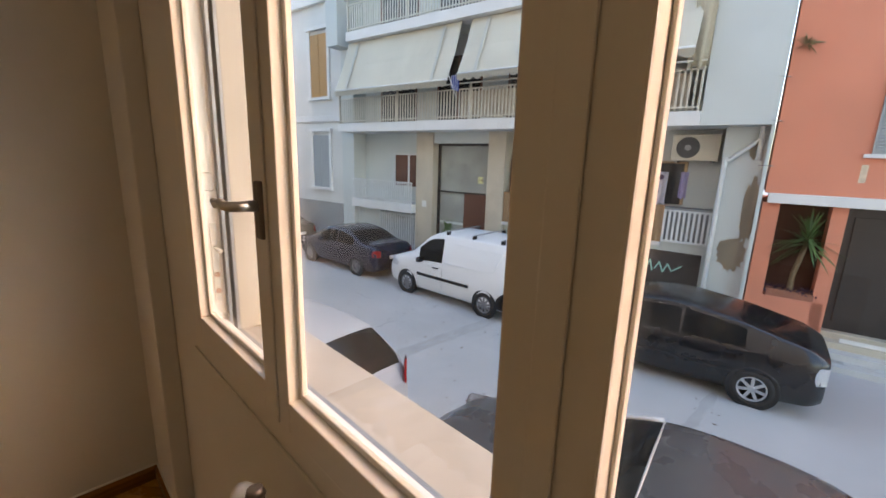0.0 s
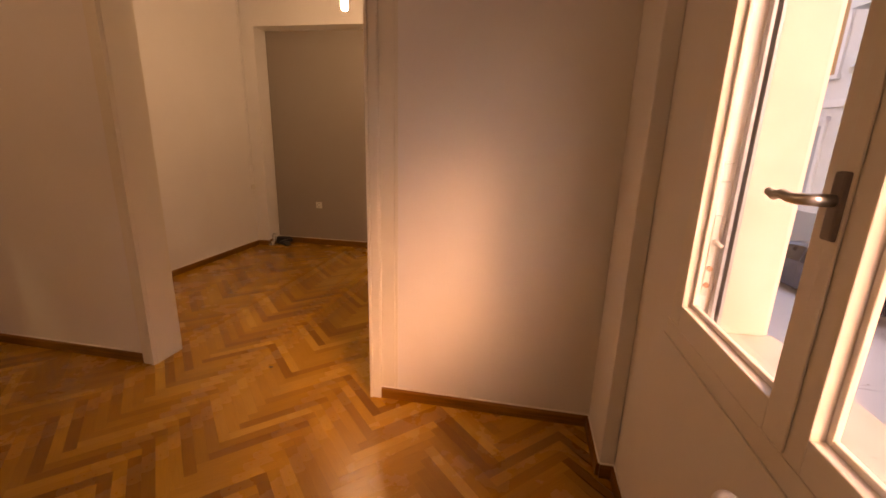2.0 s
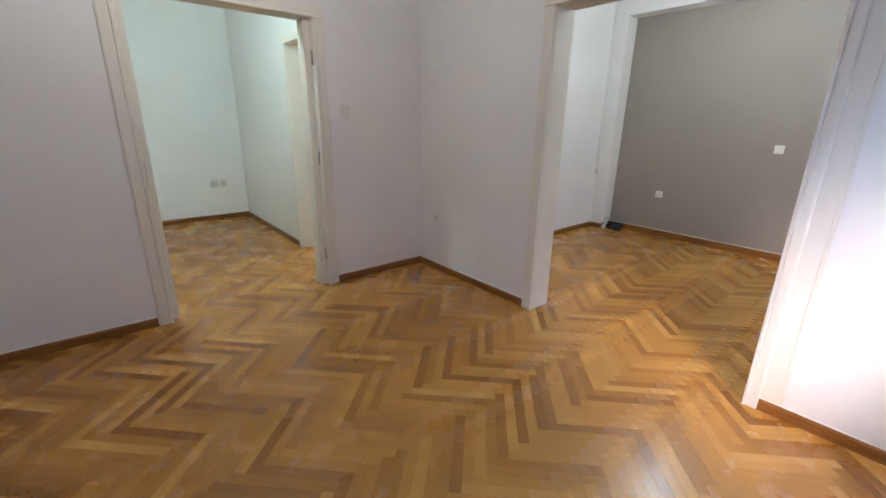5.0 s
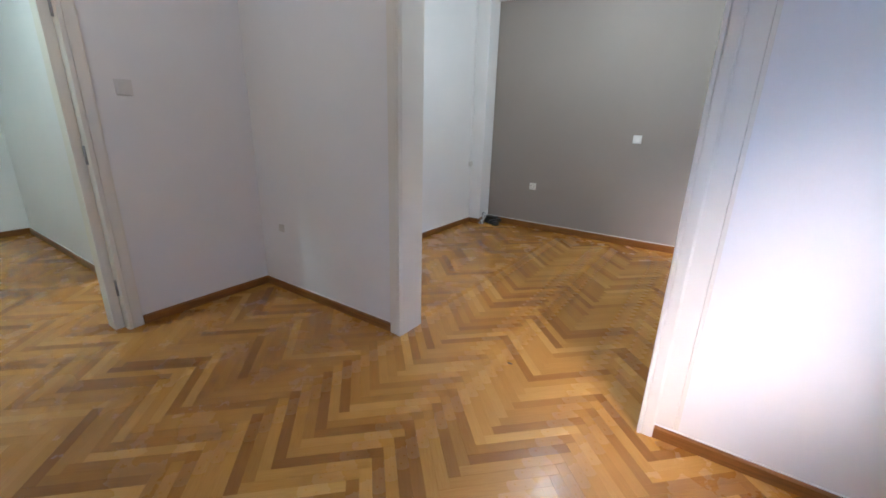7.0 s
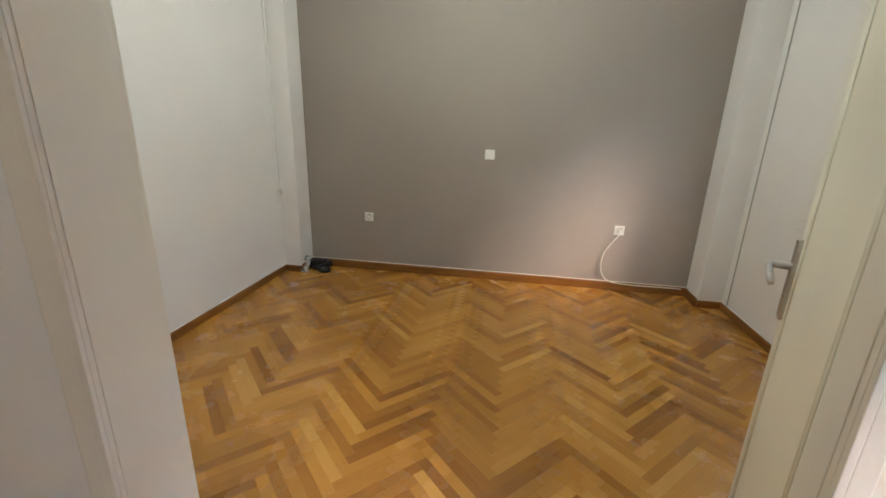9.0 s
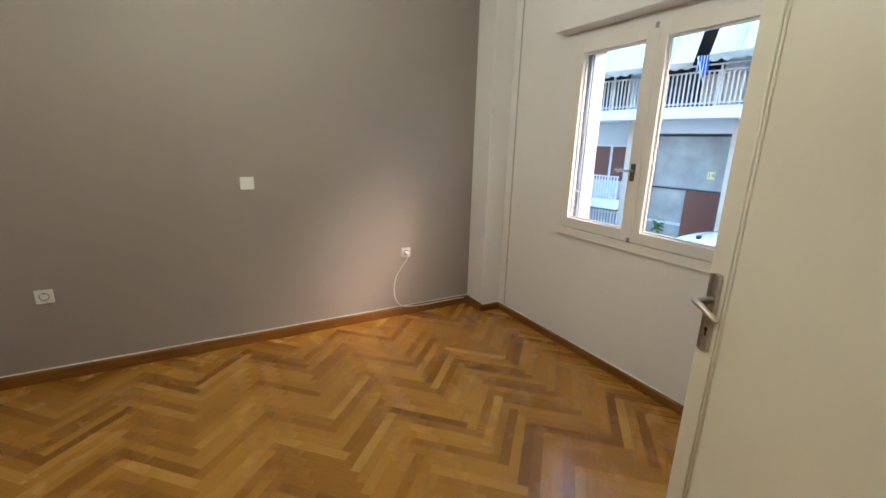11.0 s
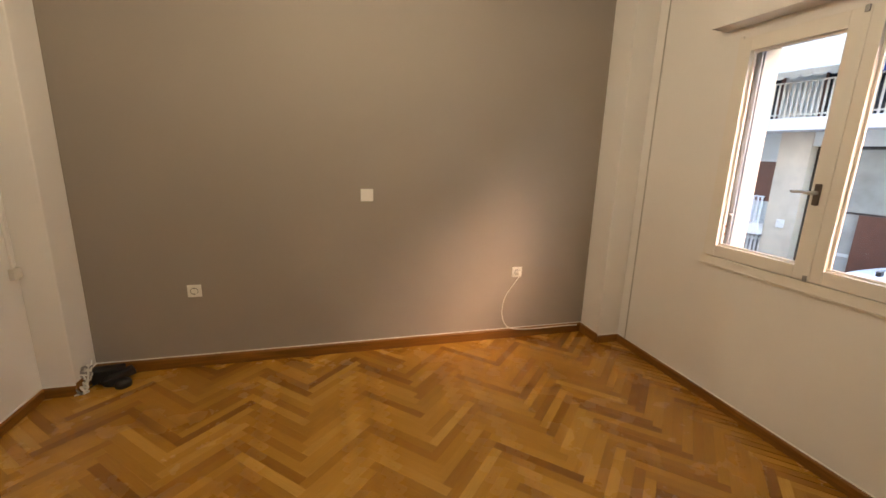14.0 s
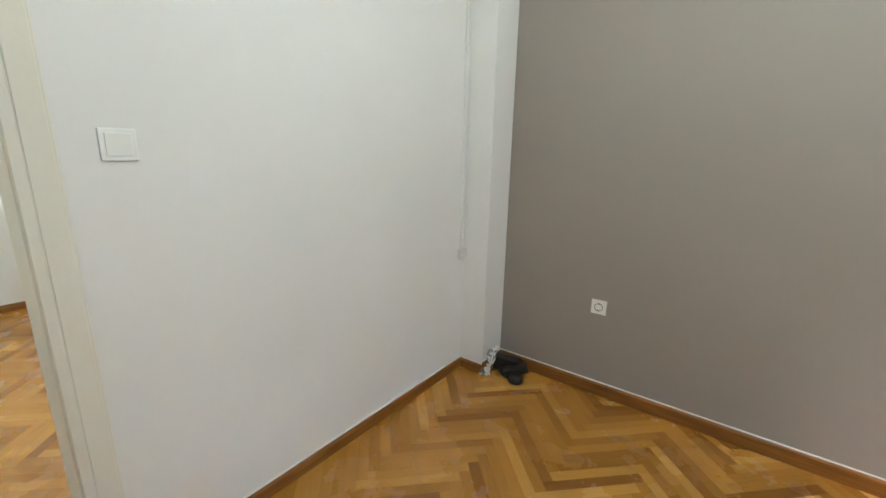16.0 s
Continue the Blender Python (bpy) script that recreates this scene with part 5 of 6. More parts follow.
for k in range(90):
    a, e = ry.uniform(0, 2 * math.pi), ry.uniform(-0.7, 1.4)
    ln = ry.uniform(0.45, 0.8)
    base = Vector((-0.05, -0.12, 1.35 + ry.uniform(-0.2, 0.05)))
    dvec = Vector((math.cos(a) * math.cos(e), math.sin(a) * math.cos(e), math.sin(e)))
    side = dvec.cross(Vector((0, 0, 1))).normalized() * 0.022
    pts = [base + dvec * ln * t + Vector((0, 0, -0.22 * t * t * ln)) for t in (0, 0.4, 0.75, 1.0)]
    ws = (0.7, 1.0, 0.8, 0.05)
    l_, r_ = [bm.verts.new(p - side * q) for p, q in zip(pts, ws)], [bm.verts.new(p + side * q) for p, q in zip(pts, ws)]
    for i in range(3):
        bm.faces.new((l_[i], r_[i], r_[i + 1], l_[i + 1]))
part("crown", bm, LEAF, yu)
bm = bmesh.new()
box(bm, (-0.10, -0.42, 0.0), (0.18, 0.40, 0.16), 0.02)
part("planter", bm, plain("terracotta", (0.33, 0.13, 0.08), 0.8), yu)
bm = bmesh.new()
for k in range(260):
    c = Vector((ry.uniform(-0.12, 0.16), ry.uniform(-0.46, 0.46), 0.16 + ry.uniform(-0.05, 0.08)))
    d1, d2 = Vector((ry.gauss(0, 1), ry.gauss(0, 1), ry.gauss(0, 1))).normalized() * 0.035, Vector((ry.gauss(0, 1), ry.gauss(0, 1), ry.gauss(0, 1))).normalized() * 0.025
    bm.faces.new([bm.verts.new(c + x) for x in (d1, d2, -d1, -d2)])
part("low_leaves", bm, plain("purple_leaf", (0.07, 0.03, 0.045), 0.6, 0, 0.3), yu, "low purple-green leaves")

# ---- old white house further along, and the row beyond ----
oh = thing("old_house", G, "old white rendered house with tall shuttered windows", "building")
bpart("wall", OLDW, oh, ((12.35, 14.62, PAVE), (16, 26.0, 8.2)), label="white rendered wall")
bpart("plinth", CONC, oh, ((12.28, 14.62, PAVE), (12.349, 26.0, -0.62)), label="grey plinth")
bpart("cornice", SLABW, oh, ((12.15, 14.62, 7.3), (12.349, 26.0, 7.75)), ((12.25, 14.62, 2.75), (12.349, 26.0, 3.0)), label="moulded cornice", bevel=0.03)
for k in range(4):
    u = 15.45 + 2.6 * k
    for z0, z1, m2 in ((3.75, 6.2, SHUTW), (0.0, 2.2, GREYSHUT)):
        w = bpart("window", m2, oh, ((12.30, u, z0), (12.349, u + 1.1, z1)), label="closed wooden shutters" if m2 is SHUTW else "grey shutters")
        bpart("surround", SLABW, w, ((12.27, u - 0.14, z0), (12.3495, u - 0.001, z1 + 0.15)), ((12.27, u + 1.101, z0), (12.3495, u + 1.24, z1 + 0.15)), ((12.2, u - 0.2, z1 + 0.151), (12.3495, u + 1.3, z1 + 0.28)), ((12.2, u - 0.2, z0 - 0.12), (12.3495, u + 1.3, z0 - 0.001)))
        bpart("mullion", m2, w, ((12.285, u + 0.53, z0), (12.2995, u + 0.57, z1)), ((12.285, u, (z0 + z1) / 2 - 0.04), (12.2995, u + 0.53, (z0 + z1) / 2 + 0.04)))
fb = thing("far_house", G, "plain rendered houses further along the street", "building")
bpart("wall", CREAMST, fb, ((12.3, 26.1, PAVE), (18, 48.0, 10.5)))
bpart("wall", RENDER, fb, ((12.0, -30.0, PAVE), (18, -9.1, 6.5)))
bpart("wall", RENDER, fb, ((-2.0, 12.0, PAVE), (1.0, 48.0, 10.0)))
bpart("wall", OLDW, fb, ((-4.0, 48.2, PAVE), (18, 54.0, 11.0)))


# ---- vehicles ----
CARGLASS = plain("tinted_car_glass", (0.022, 0.026, 0.028), 0.04, 0, 0.1, 2, 0.0)
TAIL = plain("red_tail_lamp", (0.42, 0.015, 0.02), 0.15)
LAMP = plain("clear_lamp", (0.70, 0.71, 0.72), 0.12)
ALLOY = plain("alloy_wheel", (0.52, 0.52, 0.53), 0.35, 0.7)
HUBCAP = plain("steel_wheel", (0.22, 0.22, 0.23), 0.5, 0.4)
TRIM = plain("satin_trim", (0.62, 0.62, 0.60), 0.35, 0.5)
PLATEW = plain("number_plate", (0.72, 0.72, 0.70), 0.5)


def paint(name, c, rough=0.22, dust=0.25):
    a = Mat(name, rough, 0.0, 0.5)
    d = a.noise(2.0, 6, 0.6)
    a.color(a.mix(a.span(d, 0.0, dust), c, (0.30, 0.29, 0.27)))
    a.rough(a.span(d, rough * 0.7, rough * 2.2))
    a.b.inputs["Coat Weight"].default_value = 0.15
    return a.m


def wheel(parent, x, y, r, side, rim, spokes):
    tyre = bmesh.new()
    m = Matrix.Translation((x, y, r)) @ Matrix.Rotation(radians(90) * side, 4, "Y")
    lathe(tyre, [(r * 0.62, -0.17), (r * 0.97, -0.17), (r, -0.12), (r, -0.05), (r * 0.96, -0.012), (r * 0.80, 0.0), (r * 0.66, -0.006), (r * 0.64, -0.03)], 32, m, False)
    t = part("tyre", tyre, RUBBER, parent)
    rm = bmesh.new()
    lathe(rm, [(r * 0.655, -0.03), (r * 0.655, -0.004), (r * 0.60, -0.004), (r * 0.58, -0.03)], 32, m, False)
    lathe(rm, [(0.055, -0.05), (0.055, -0.012), (0.03, -0.006), (0.002, -0.006)], 16, m)
    for k in range(spokes):
        a = 2 * math.pi * k / spokes
        box(rm, (0.04, -0.024, -0.035), (r * 0.61, 0.024, -0.012), 0.006, m @ Matrix.Rotation(a, 4, "Z"))
    part("rim", rm, rim, t, "alloy rim" if rim is ALLOY else "grey steel rim")
    dk = bmesh.new()
    lathe(dk, [(r * 0.6, -0.10), (r * 0.6, -0.06), (0.01, -0.06)], 24, m)
    part("brake_disc", dk, BLACK, t)
    return t


def car(name, m, length, width, top, belt, wheels, r, body_mat, label, side_windows, screens, rim=ALLOY, spokes=7, low=0.2, tumble=0.24, tail=None, head=None, category="car", trim=None):
    """A car along +y from its rear bumper at 0. top, belt: (y, z) lines of the roof and of the sill under the windows."""
    ob = thing(name, m, label, category)
    hw = width / 2
    ys = np.linspace(0, length, 61)
    smoothing = np.ones(5) / 5

    def line(pts):
        z = np.interp(ys, [p[0] for p in pts], [p[1] for p in pts])
        zz = np.convolve(np.pad(z, 2, mode="edge"), smoothing, mode="valid")
        return zz

    zt_, zb_ = line(top), line(belt)
    ends = [0.94, 0.965, 0.985, 1.0, 1.0, 0.96, 0.87, 0.76] if name == "van" else [0.84, 0.90, 0.965, 1.0, 1.0, 0.95, 0.84, 0.70]
    plan = np.interp(ys, [0, 0.05, 0.25, 0.7, length - 1.0, length - 0.45, length - 0.12, length], ends)
    lowz = np.interp(ys, [0, 0.15, 0.6, length - 0.6, length - 0.1, length], [low + 0.12, low + 0.04, low, low, low + 0.02, low + 0.1])

    def section(y):
        zt, zb, k, zl = (float(np.interp(y, ys, a)) for a in (zt_, zb_, plan, lowz))
        w = hw * k
        zb = min(zb, zt - 0.05)
        wt = max(w * 0.4, w * 0.965 - tumble * (zt - zb))
        return [(w * 0.90, zl), (w * 0.975, zl + 0.10), (w, zl + (zb - zl) * 0.55), (w * 0.985, zb - 0.05), (w * 0.962, zb), (wt, zt - 0.055), (wt - 0.035, zt - 0.02), (wt - 0.13, zt), (wt * 0.45, zt + 0.014), (0.0, zt + 0.018)]

    bm = bmesh.new()
    rows = []
    for y in ys:
        s = section(y)
        ring = [bm.verts.new((x, y, z)) for x, z in s] + [bm.verts.new((-x, y, z)) for x, z in s[-2::-1]]
        rows.append(ring)
    for a, b in zip(rows, rows[1:]):
        for i in range(len(a) - 1):
            bm.faces.new((a[i], a[i + 1], b[i + 1], b[i])).smooth = True
    bm.faces.new(rows[0])
    bm.faces.new(rows[-1][::-1])
    for a, b in zip(rows, rows[1:]):
        bm.faces.new((a[0], b[0], b[-1], a[-1]))
    shell = part("body", bm, body_mat, ob)
    # side windows
    for y0, y1 in side_windows:
        for sgn in (1, -1):
            bm = bmesh.new()
            lo, hi = [], []
            for y in np.linspace(y0, y1, 10):
                s = section(y)
                (xa, za), (xb, zb) = s[4], s[5]
                for lst, t in ((lo, 0.07), (hi, 0.90)):
                    lst.append(bm.verts.new((sgn * (xa + (xb - xa) * t + 0.006), y, za + (zb - za) * t)))
            for i in range(9):
                bm.faces.new((lo[i], lo[i + 1], hi[i + 1], hi[i]))
            bmesh.ops.solidify(bm, geom=bm.faces[:], thickness=0.004)
            part("side_window", bm, CARGLASS, ob, "dark side window")
    # front and rear screens
    for y0, y1 in screens:
        bm = bmesh.new()
        grid = []
        for y in np.linspace(y0, y1, 9):
            s = section(y)
            xs = [(x, z) for x, z in (s[6], s[7], s[8], s[9])]
            pts = [(x * 0.96, z) for x, z in xs] + [(-x * 0.96, z) for x, z in xs[-2::-1]]
            grid.append([bm.verts.new((x, y, z + 0.012)) for x, z in pts])
        for a, b in zip(grid, grid[1:]):
            for i in range(len(a) - 1):
                bm.faces.new((a[i], a[i + 1], b[i + 1], b[i])).smooth = True
        bmesh.ops.solidify(bm, geom=bm.faces[:], thickness=0.004)
        screen = part("screen", bm, CARGLASS, ob, "dark glazed screen")
        if trim and y0 > length * 0.35:
            for sgn in (1, -1):
                bm = bmesh.new()
                tube(bm, [(sgn * section(y)[6][0] * 0.965, y, section(y)[6][1] + 0.018) for y in np.linspace(y0, y1, 12)], 0.034, 6)
                part("pillar_trim", bm, trim, screen, "pale trim along the windscreen")
            bm = bmesh.new()
            tube(bm, [(section(y0)[6][0] * 0.965 * k, y0 - 0.01, section(y0)[9][1] + 0.006 - 0.04 * k * k) for k in np.linspace(-1, 1, 13)], 0.012, 6)
            part("header_trim", bm, trim, screen)
            for k in range(7):
                bm = bmesh.new()
                box(bm, (-0.55 + 0.0, y1 + 0.02 + 0.016 * k, 0), (0.55, y1 + 0.028 + 0.016 * k, 0.012), 0.0, Matrix.Translation((0, 0, section(y1 + 0.05)[9][1] - 0.004 - 0.004 * k)))
                part("cowl_slat", bm, BLACK, ob)
            for sgn in (0.15, -0.45):
                bm = bmesh.new()
                tube(bm, [(sgn, y1 + 0.02, section(y1)[9][1] + 0.02), (sgn - 0.18, y1 - 0.03, section(y1 - 0.03)[9][1] + 0.03), (sgn - 0.52, y1 - 0.05, section(y1 - 0.05)[8][1] + 0.035)], 0.008, 5)
                part("wiper", bm, BLACK, ob)
    # wheels with dark arches
    for y in wheels:
        for sgn in (1, -1):
            ar = bmesh.new()
            mm = Matrix.Translation((sgn * (hw - 0.012), y, r + 0.01)) @ Matrix.Rotation(radians(90) * sgn, 4, "Y")
            lathe(ar, [(r * 0.9, -0.03), (r + 0.05, -0.03), (r + 0.05, 0.008), (r + 0.035, 0.012), (r * 0.9, 0.0)], 32, mm, False)
            part("wheel_arch", ar, BLACK, ob)
            wheel(ob, sgn * (hw + 0.008), y, r, sgn, rim, spokes)
    # seams, handles, mirrors, lamps and plates
    for y0, y1 in side_windows[:2]:
        for sgn in (1, -1):
            s = section((y0 + y1) / 2)
            h = bmesh.new()
            box(h, (sgn * (s[3][0] + 0.0), y0 + 0.10, s[3][1] - 0.06), (sgn * (s[3][0] + 0.035), y0 + 0.30, s[3][1] - 0.03), 0.008)
            part("door_handle", h, body_mat if name != "van" else BLACK, ob)
            sm = bmesh.new()
            pts = []
            for t in np.linspace(0, 1, 7):
                q = section(y0 - 0.03)
                z = q[0][1] + 0.08 + (q[4][1] - q[0][1] - 0.08) * t
                x = float(np.interp(z, [p[1] for p in q[:5]], [p[0] for p in q[:5]]))
                pts.append((sgn * (x + 0.0005), y0 - 0.03, z))
            tube(sm, pts, 0.005, 4)
            part("door_seam", sm, BLACK, ob)
    ym = side_windows[-1][1] - 0.12
    for sgn in (1, -1):
        s = section(ym)
        mb = bmesh.new()
        box(mb, (sgn * (s[4][0] + 0.02), ym - 0.07, s[4][1] + 0.01), (sgn * (s[4][0] + 0.20), ym + 0.06, s[4][1] + 0.14), 0.035)
        part("mirror", mb, body_mat if name != "van" else BLACK, ob)
        def flank(y, z):
            q = section(y)
            return float(np.interp(z, [p[1] for p in q[:6]], [p[0] for p in q[:6]]))

        def lens(bm, z0, z1, depths, off, inset):
            """A lamp glass wrapped round a corner: rows over its height, from the end of the car along its flank."""
            grid = []
            for t in np.linspace(0, 1, 7):
                z = z0 + (z1 - z0) * t
                swell = 0.72 + 0.28 * math.sin(math.pi * min(1, t * 0.9 + 0.08))
                e = depths[0]
                row = [(flank(e, z) - inset * swell, e + (-0.012 if e < 1 else 0.012)), (flank(e, z) - 0.01, e + (-0.012 if e < 1 else 0.012))]
                for d in depths:
                    y = e + (d - e) * swell
                    row.append((flank(y, z) + off, y))
                grid.append([bm.verts.new((sgn * x, y, z)) for x, y in row])
            for p, q in zip(grid, grid[1:]):
                for i in range(len(p) - 1):
                    bm.faces.new((p[i], p[i + 1], q[i + 1], q[i])).smooth = True
            bmesh.ops.solidify(bm, geom=bm.faces[:], thickness=0.006)

        if tail:
            tl = bmesh.new()
            lens(tl, tail[0], tail[1], [0.0, 0.02, 0.05, tail[2]], 0.010, 0.055)
            part("tail_lamp", tl, TAIL if len(tail) < 4 else tail[3], ob, "tail lamp")
        if head:
            hd = bmesh.new()
            lens(hd, head[0], head[1], [length - 0.2, length - 0.24, length - 0.3, length - 0.4, length - 0.52], 0.010, 0.12)
            part("headlamp", hd, LAMP, ob, "clear headlamp")
    pc = -0.15 if name == "van" else 0.0
    solid("number_plate", PLATEW, ((pc - 0.26, -0.018, 0.86 if name == "van" else 0.62), (pc + 0.26, 0.004, 0.97 if name == "van" else 0.73)), parent=ob, label="white number plate")
    return ob


def stand(d, u, yaw=0.0):
    return G @ Matrix.Translation((d, u, ROADZ)) @ Matrix.Rotation(radians(yaw), 4, "Z")


WHITEP = paint("white_car_paint", (0.80, 0.80, 0.79), 0.25, 0.12)
BLACKP = paint("black_car_paint", (0.011, 0.012, 0.014), 0.14, 0.03)
NAVYP = paint("navy_car_paint", (0.008, 0.013, 0.030), 0.12, 0.02)
SILVERP = paint("silver_car_paint", (0.40, 0.41, 0.425), 0.26, 0.1)
GREYP = paint("anthracite_car_paint", (0.045, 0.045, 0.05), 0.2, 0.12)

van = car("van", stand(9.93, 4.66, -4.2), 4.45, 1.83,
          [(0.0, 1.66), (0.08, 1.78), (0.3, 1.83), (0.6, 1.85), (2.4, 1.85), (2.75, 1.80), (3.35, 1.28), (3.55, 1.16), (4.1, 1.02), (4.35, 0.88), (4.45, 0.62)],
          [(0.0, 1.05), (2.0, 1.05), (4.45, 0.95)], (0.86, 3.56), 0.315, WHITEP, "white panel van with roof bars, parked at the kerb", [(2.28, 3.12)], [(2.82, 3.30)], HUBCAP, 9, 0.22, 0.16, tail=(0.86, 1.42, 0.085), head=(0.72, 0.95), category="van")
for k in range(3):
    y = 0.55 + 0.85 * k
    bm = bmesh.new()
    tube(bm, [(-0.72, y, 1.93), (0.72, y, 1.93)], 0.018, 6)
    part("roof_bar", bm, TRACK, van)
    for x in (-0.66, 0.66):
        solid("bar_foot", BLACK, ((x - 0.05, y - 0.04, 1.83), (x + 0.05, y + 0.04, 1.925)), parent=van, bevel=0.01)
for sgn in (1, -1):
    solid("side_strip", BLACK, ((sgn * 0.905, 1.35, 0.62), (sgn * 0.93, 3.15, 0.70)), parent=van, label="black rubbing strip", bevel=0.006)
bm = bmesh.new()
loop = [(0.925, 0.50, 0.56), (0.93, 0.34, 0.70), (0.922, 0.20, 0.82), (0.91, 0.08, 0.85), (0.875, -0.02, 0.83), (0.78, -0.05, 0.60), (0.5, -0.06, 0.50), (0.0, -0.065, 0.49)]
loop = loop + [(-x, y, z) for x, y, z in loop[-2::-1]]
grid = []
for t in (0.0, 0.3, 0.75, 1.0):
    bulge = (0.985, 1.0, 1.006, 1.0)[(0.0, 0.3, 0.75, 1.0).index(t)]
    grid.append([bm.verts.new((x * bulge, y - 0.02 * (bulge - 0.985), 0.30 + (z - 0.30) * t)) for x, y, z in loop])
for p, q in zip(grid, grid[1:]):
    for i in range(len(p) - 1):
        bm.faces.new((p[i], p[i + 1], q[i + 1], q[i])).smooth = True
bmesh.ops.solidify(bm, geom=bm.faces[:], thickness=0.02)
part("rear_bumper", bm, BLACK, van, "black plastic bumper wrapped round the corners")
for sgn in (1, -1):
    for pts in ([(0.845, 0.42, 1.64), (0.845, 1.9, 1.66)], [(0.845, 0.42, 1.64), (0.885, 0.62, 1.20), (0.90, 0.95, 1.12), (0.905, 2.15, 1.12)]):
        bm = bmesh.new()
        tube(bm, [(sgn * (x - 0.005), y, z) for x, y, z in pts], 0.008, 6)
        part("body_crease", bm, WHITEP, van)
solid("plate_recess", BLACK, ((-0.42, -0.014, 0.83), (0.42, 0.0, 1.0)), parent=van, bevel=0.004)
solid("brake_lamp", TAIL, ((-0.06, -0.008, 1.62), (0.06, 0.03, 1.65)), parent=van)
solid("front_bumper", BLACK, ((-0.72, 4.28, 0.30), (0.72, 4.47, 0.55)), parent=van, bevel=0.04)

hatch = car("hatchback", stand(9.48, -0.62), 4.5, 1.73,
    [(0.0, 0.97), (0.04, 1.05), (0.12, 1.12), (0.55, 1.22), (1.2, 1.38), (1.9, 1.485), (2.4, 1.49), (2.8, 1.42), (3.55, 1.02), (3.9, 0.93), (4.3, 0.78), (4.45, 0.62), (4.5, 0.5)],
    [(0.0, 0.98), (1.2, 0.95), (3.4, 0.90), (4.5, 0.85)], (0.86, 3.66), 0.315, BLACKP, "black five-door hatchback parked at the kerb", [(1.05, 1.95), (2.0, 2.95)], [(0.25, 1.15), (2.75, 3.45)], ALLOY, 7, 0.19, 0.30, tail=(0.62, 0.90, 0.15, LAMP), head=(0.66, 0.82))
for sgn in (1, -1):
    solid("side_indicator", LAMP, ((sgn * 0.855, 3.12, 0.80), (sgn * 0.872, 3.22, 0.825)), parent=hatch, bevel=0.006)
    solid("rubbing_strip", BLACK, ((sgn * 0.855, 1.15, 0.52), (sgn * 0.876, 2.95, 0.56)), parent=hatch, bevel=0.006)
car("sedan", stand(10.25, 9.62, -4.0), 4.55, 1.74,
    [(0.0, 0.60), (0.04, 0.95), (0.15, 1.04), (0.75, 1.06), (1.45, 1.36), (1.9, 1.43), (2.4, 1.43), (2.8, 1.36), (3.45, 1.0), (4.2, 0.82), (4.45, 0.66), (4.55, 0.5)],
    [(0.0, 0.95), (1.2, 0.93), (4.55, 0.86)], (0.95, 3.62), 0.315, NAVYP, "dark blue saloon parked ahead of the van", [(1.15, 2.0), (2.05, 2.95)], [(0.80, 1.42), (2.78, 3.38)], HUBCAP, 9, 0.19, 0.28, tail=(0.72, 0.93, 0.2), head=(0.62, 0.78))
car("sedan", stand(10.4, 15.0, -4.0), 4.4, 1.72,
    [(0.0, 0.60), (0.04, 0.95), (0.15, 1.04), (0.75, 1.06), (1.45, 1.36), (1.9, 1.42), (2.4, 1.42), (2.8, 1.36), (3.45, 1.0), (4.2, 0.82), (4.4, 0.6)],
    [(0.0, 0.95), (1.2, 0.93), (4.4, 0.86)], (0.95, 3.5), 0.31, BLACKP, "dark car parked further along the street", [(1.15, 2.0), (2.05, 2.95)], [(0.80, 1.42), (2.78, 3.38)], ALLOY, 7, 0.19, 0.28, tail=(0.72, 0.93, 0.2), head=(0.62, 0.78))
car("estate_car", stand(4.05, 4.20), 4.2, 1.70,
    [(0.0, 0.55), (0.03, 0.92), (0.12, 1.02), (0.62, 1.36), (0.95, 1.43), (1.8, 1.46), (2.4, 1.42), (3.1, 1.0), (3.9, 0.82), (4.15, 0.6), (4.2, 0.5)],
    [(0.0, 0.94), (1.0, 0.92), (4.2, 0.84)], (0.72, 3.3), 0.305, SILVERP, "silver hatchback parked below the window", [(0.75, 1.6), (1.65, 2.6)], [(0.14, 0.66), (2.42, 3.02)], ALLOY, 7, 0.19, 0.28, tail=(0.70, 1.06, 0.12), head=(0.6, 0.76))
car("coupe", stand(4.22, -0.92), 4.35, 1.76,
    [(0.0, 0.55), (0.03, 0.92), (0.12, 1.02), (0.62, 1.34), (0.95, 1.42), (1.5, 1.46), (1.9, 1.43), (3.12, 0.98), (3.9, 0.86), (4.25, 0.68), (4.35, 0.5)],
    [(0.0, 0.94), (1.0, 0.92), (4.35, 0.86)], (0.75, 3.45), 0.31, GREYP, "dark grey car parked below the window", [(0.6, 1.3), (1.36, 2.4)], [(0.14, 0.66), (1.95, 3.04)], ALLOY, 7, 0.19, 0.28, tail=(0.70, 1.0, 0.12), head=(0.62, 0.80), trim=TRIM)



# ---- parquet, laid last ----
L, W = 0.430, 0.0478
sub = structure(solid("floor", JOINT, ((HALLW - 0.1, SOUTH - 0.1, -0.06), (EAST + 0.05, GREYY + 0.18, FLOORZ - 0.006))), "herringbone oak parquet floor, varnished and worn", "floor")
uvs = lambda l, w: ((0, 0), (l, 0), (l, w), (0, w))


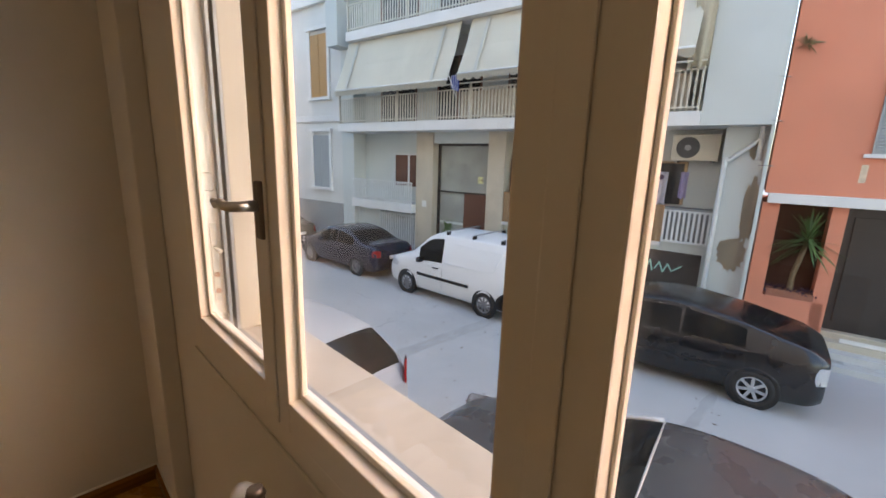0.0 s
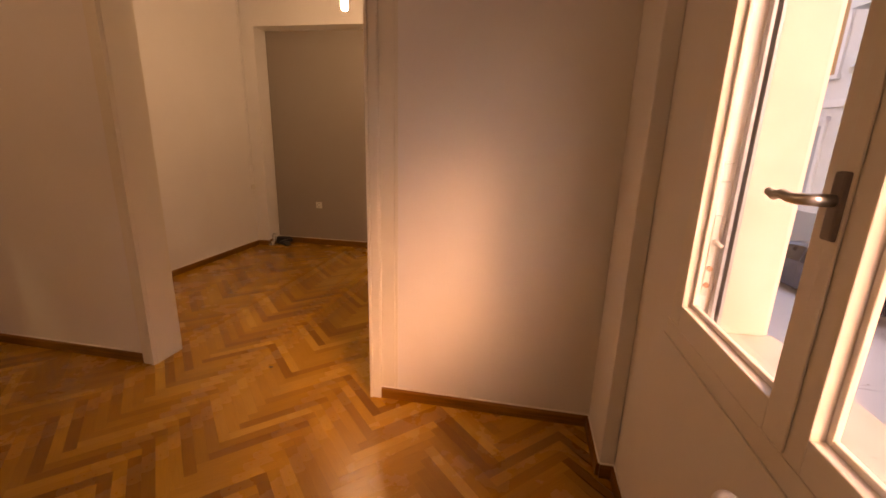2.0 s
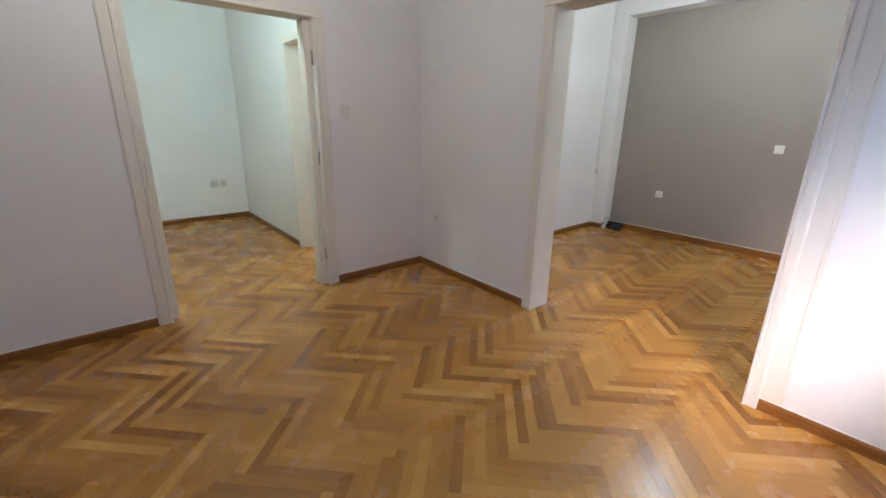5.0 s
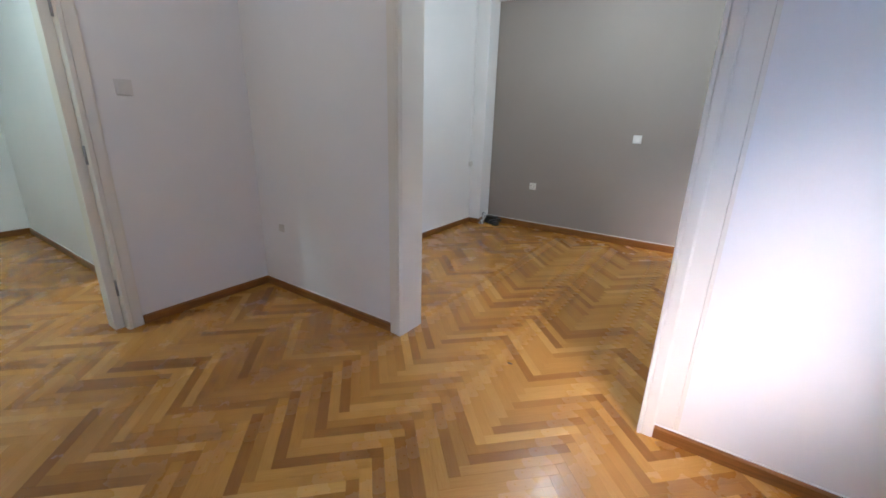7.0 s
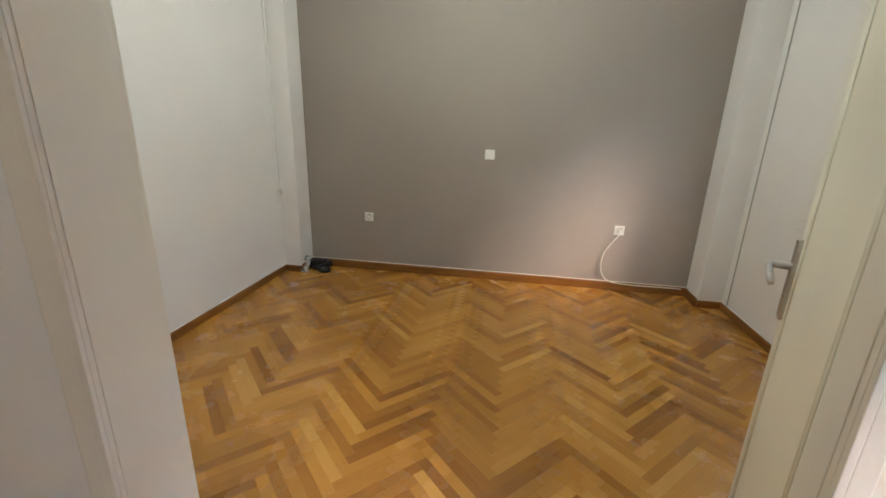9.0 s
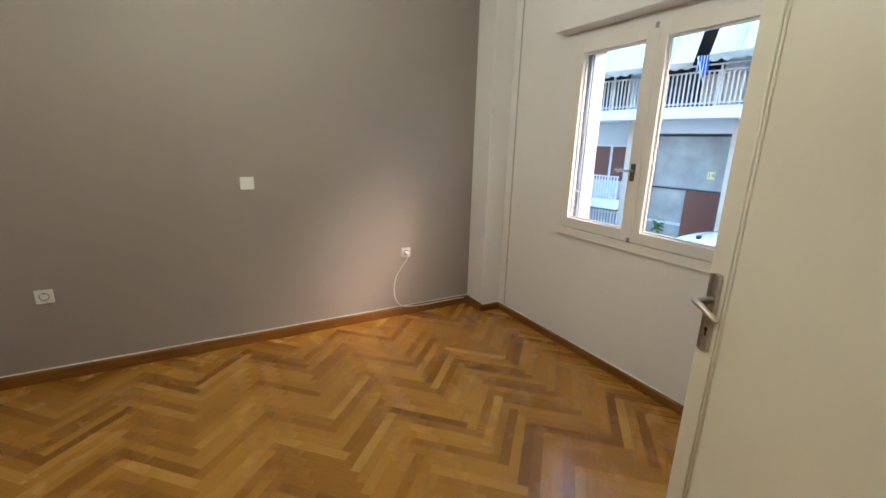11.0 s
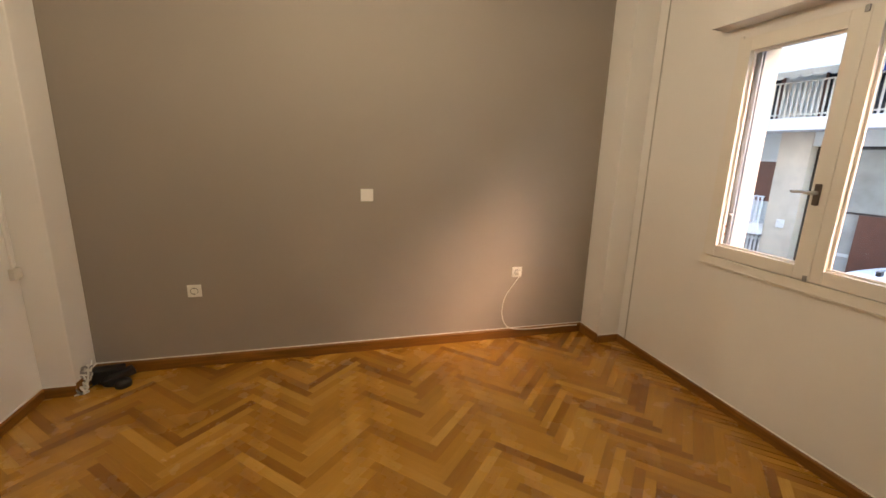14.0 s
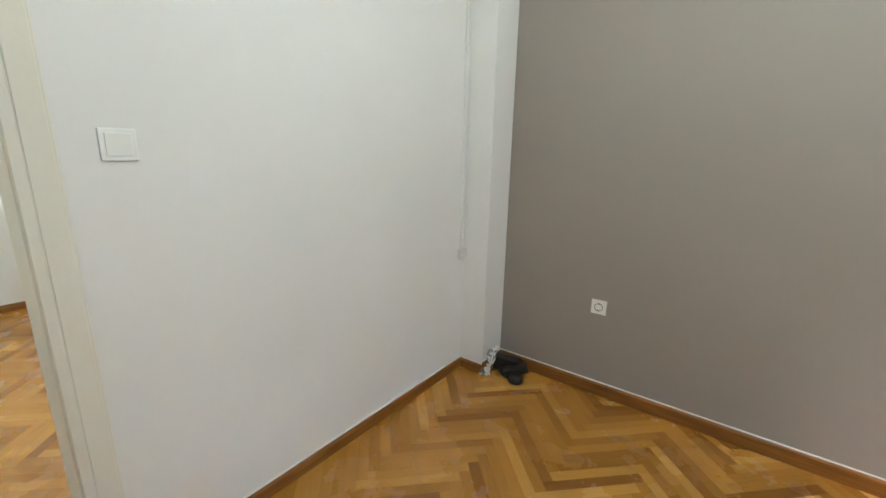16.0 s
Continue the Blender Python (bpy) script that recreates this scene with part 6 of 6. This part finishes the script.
def block_data(l, w):
    """Corner points and faces of one block with a chamfered top, lying along x from its corner."""
    g, c = 0.0001, 0.0005
    lo = [(g, g), (l - g, g), (l - g, w - g), (g, w - g)]
    hi = [(g + c, g + c), (l - g - c, g + c), (l - g - c, w - g - c), (g + c, w - g - c)]
    v = [(x, y, -0.006) for x, y in lo] + [(x, y, -0.0003) for x, y in lo] + [(x, y, 0.0) for x, y in hi]
    f = [(8, 9, 10, 11)] + [(4 + i, 4 + (i + 1) % 4, 8 + (i + 1) % 4, 8 + i) for i in range(4)] + [(i, (i + 1) % 4, 4 + (i + 1) % 4, 4 + i) for i in range(4)]
    return v, f


BV, BF = block_data(L, W)
piece_mesh = bpy.data.meshes.new("parquet_block")
piece_mesh.from_pydata(BV, [], BF)
uvl = piece_mesh.uv_layers.new(name="uv")
for lp in piece_mesh.loops:
    x, y, z = BV[lp.vertex_index]
    uvl.data[lp.index].uv = (x, y)
piece_mesh.materials.append(OAKP)

SPINE = -1.09
turn45 = Matrix.Rotation(radians(45), 4, "Z")
rng = random.Random(11)
fv, ff, fuv, near = [], [], [], 0
# the lattice runs in a frame turned by 45 degrees; a spine of the pattern lies at x = SPINE
for j in range(-9, 10):
    for k in range(-260, 260):
        for upright in (0, 1):
            if upright:
                ox, oy = k * W + L + 2 * L * j, (k + 1) * W - L
                m = Matrix.Translation((ox + W, oy, 0)) @ Matrix.Rotation(radians(90), 4, "Z")
            else:
                ox, oy = k * W + 2 * L * j, k * W
                m = Matrix.Translation((ox, oy, 0))
            m = Matrix.Translation((SPINE, 0.02, FLOORZ)) @ turn45 @ Matrix.Translation((-L - W / 2 + W * 0.5, 0, 0)) @ m
            c = m @ Vector((L / 2, W / 2, 0))
            if not (HALLW - 0.1 < c.x < EAST + 0.17 and SOUTH < c.y < GREYY + 0.19):
                continue
            if c.x < WEST1 - 0.3 and c.y > 4.35:
                continue
            lift = rng.uniform(-0.0002, 0.0002)
            tilt = Matrix.Rotation(rng.uniform(-0.0016, 0.0016), 4, "X") @ Matrix.Rotation(rng.uniform(-0.0006, 0.0006), 4, "Y")
            if -1.62 < c.x < -0.28 and 1.25 < c.y < 5.35 and near < 300:
                near += 1
                ob = new("block", piece_mesh)
                ob.parent = sub
                ob.matrix_local = Matrix.Translation((0, 0, lift)) @ m @ tilt
                continue
            b = len(fv)
            mm = Matrix.Translation((0, 0, lift)) @ m @ tilt
            fv += [(min(q.x, EAST + 0.10), min(q.y, GREYY + 0.12), q.z) for q in (mm @ Vector(p) for p in BV)]
            ff += [tuple(b + i for i in f) for f in BF]
            fuv += [(BV[i][0], BV[i][1]) for f in BF for i in f]
field = bpy.data.meshes.new("parquet_field")
field.from_pydata(fv, [], ff)
uvl = field.uv_layers.new(name="uv")
uvl.data.foreach_set("uv", [c for p in fuv for c in p])
field.materials.append(OAKF)
fo = new("parquet_field", field)
fo.parent = sub
tagged(fo, "varnished oak herringbone blocks", kind="stuff")

bm = bmesh.new()
lathe(bm, [(0.011, 0.0004), (0.010, 0.0009), (0.004, 0.0011)], 9, Matrix.Translation((-0.974, 2.820, FLOORZ)) @ Matrix.Diagonal((1.5, 0.8, 1, 1)))
structure(part("floor_knot", bm, plain("dark_knot", (0.03, 0.014, 0.006), 0.5)), "small dark knot in a parquet block", "floor")
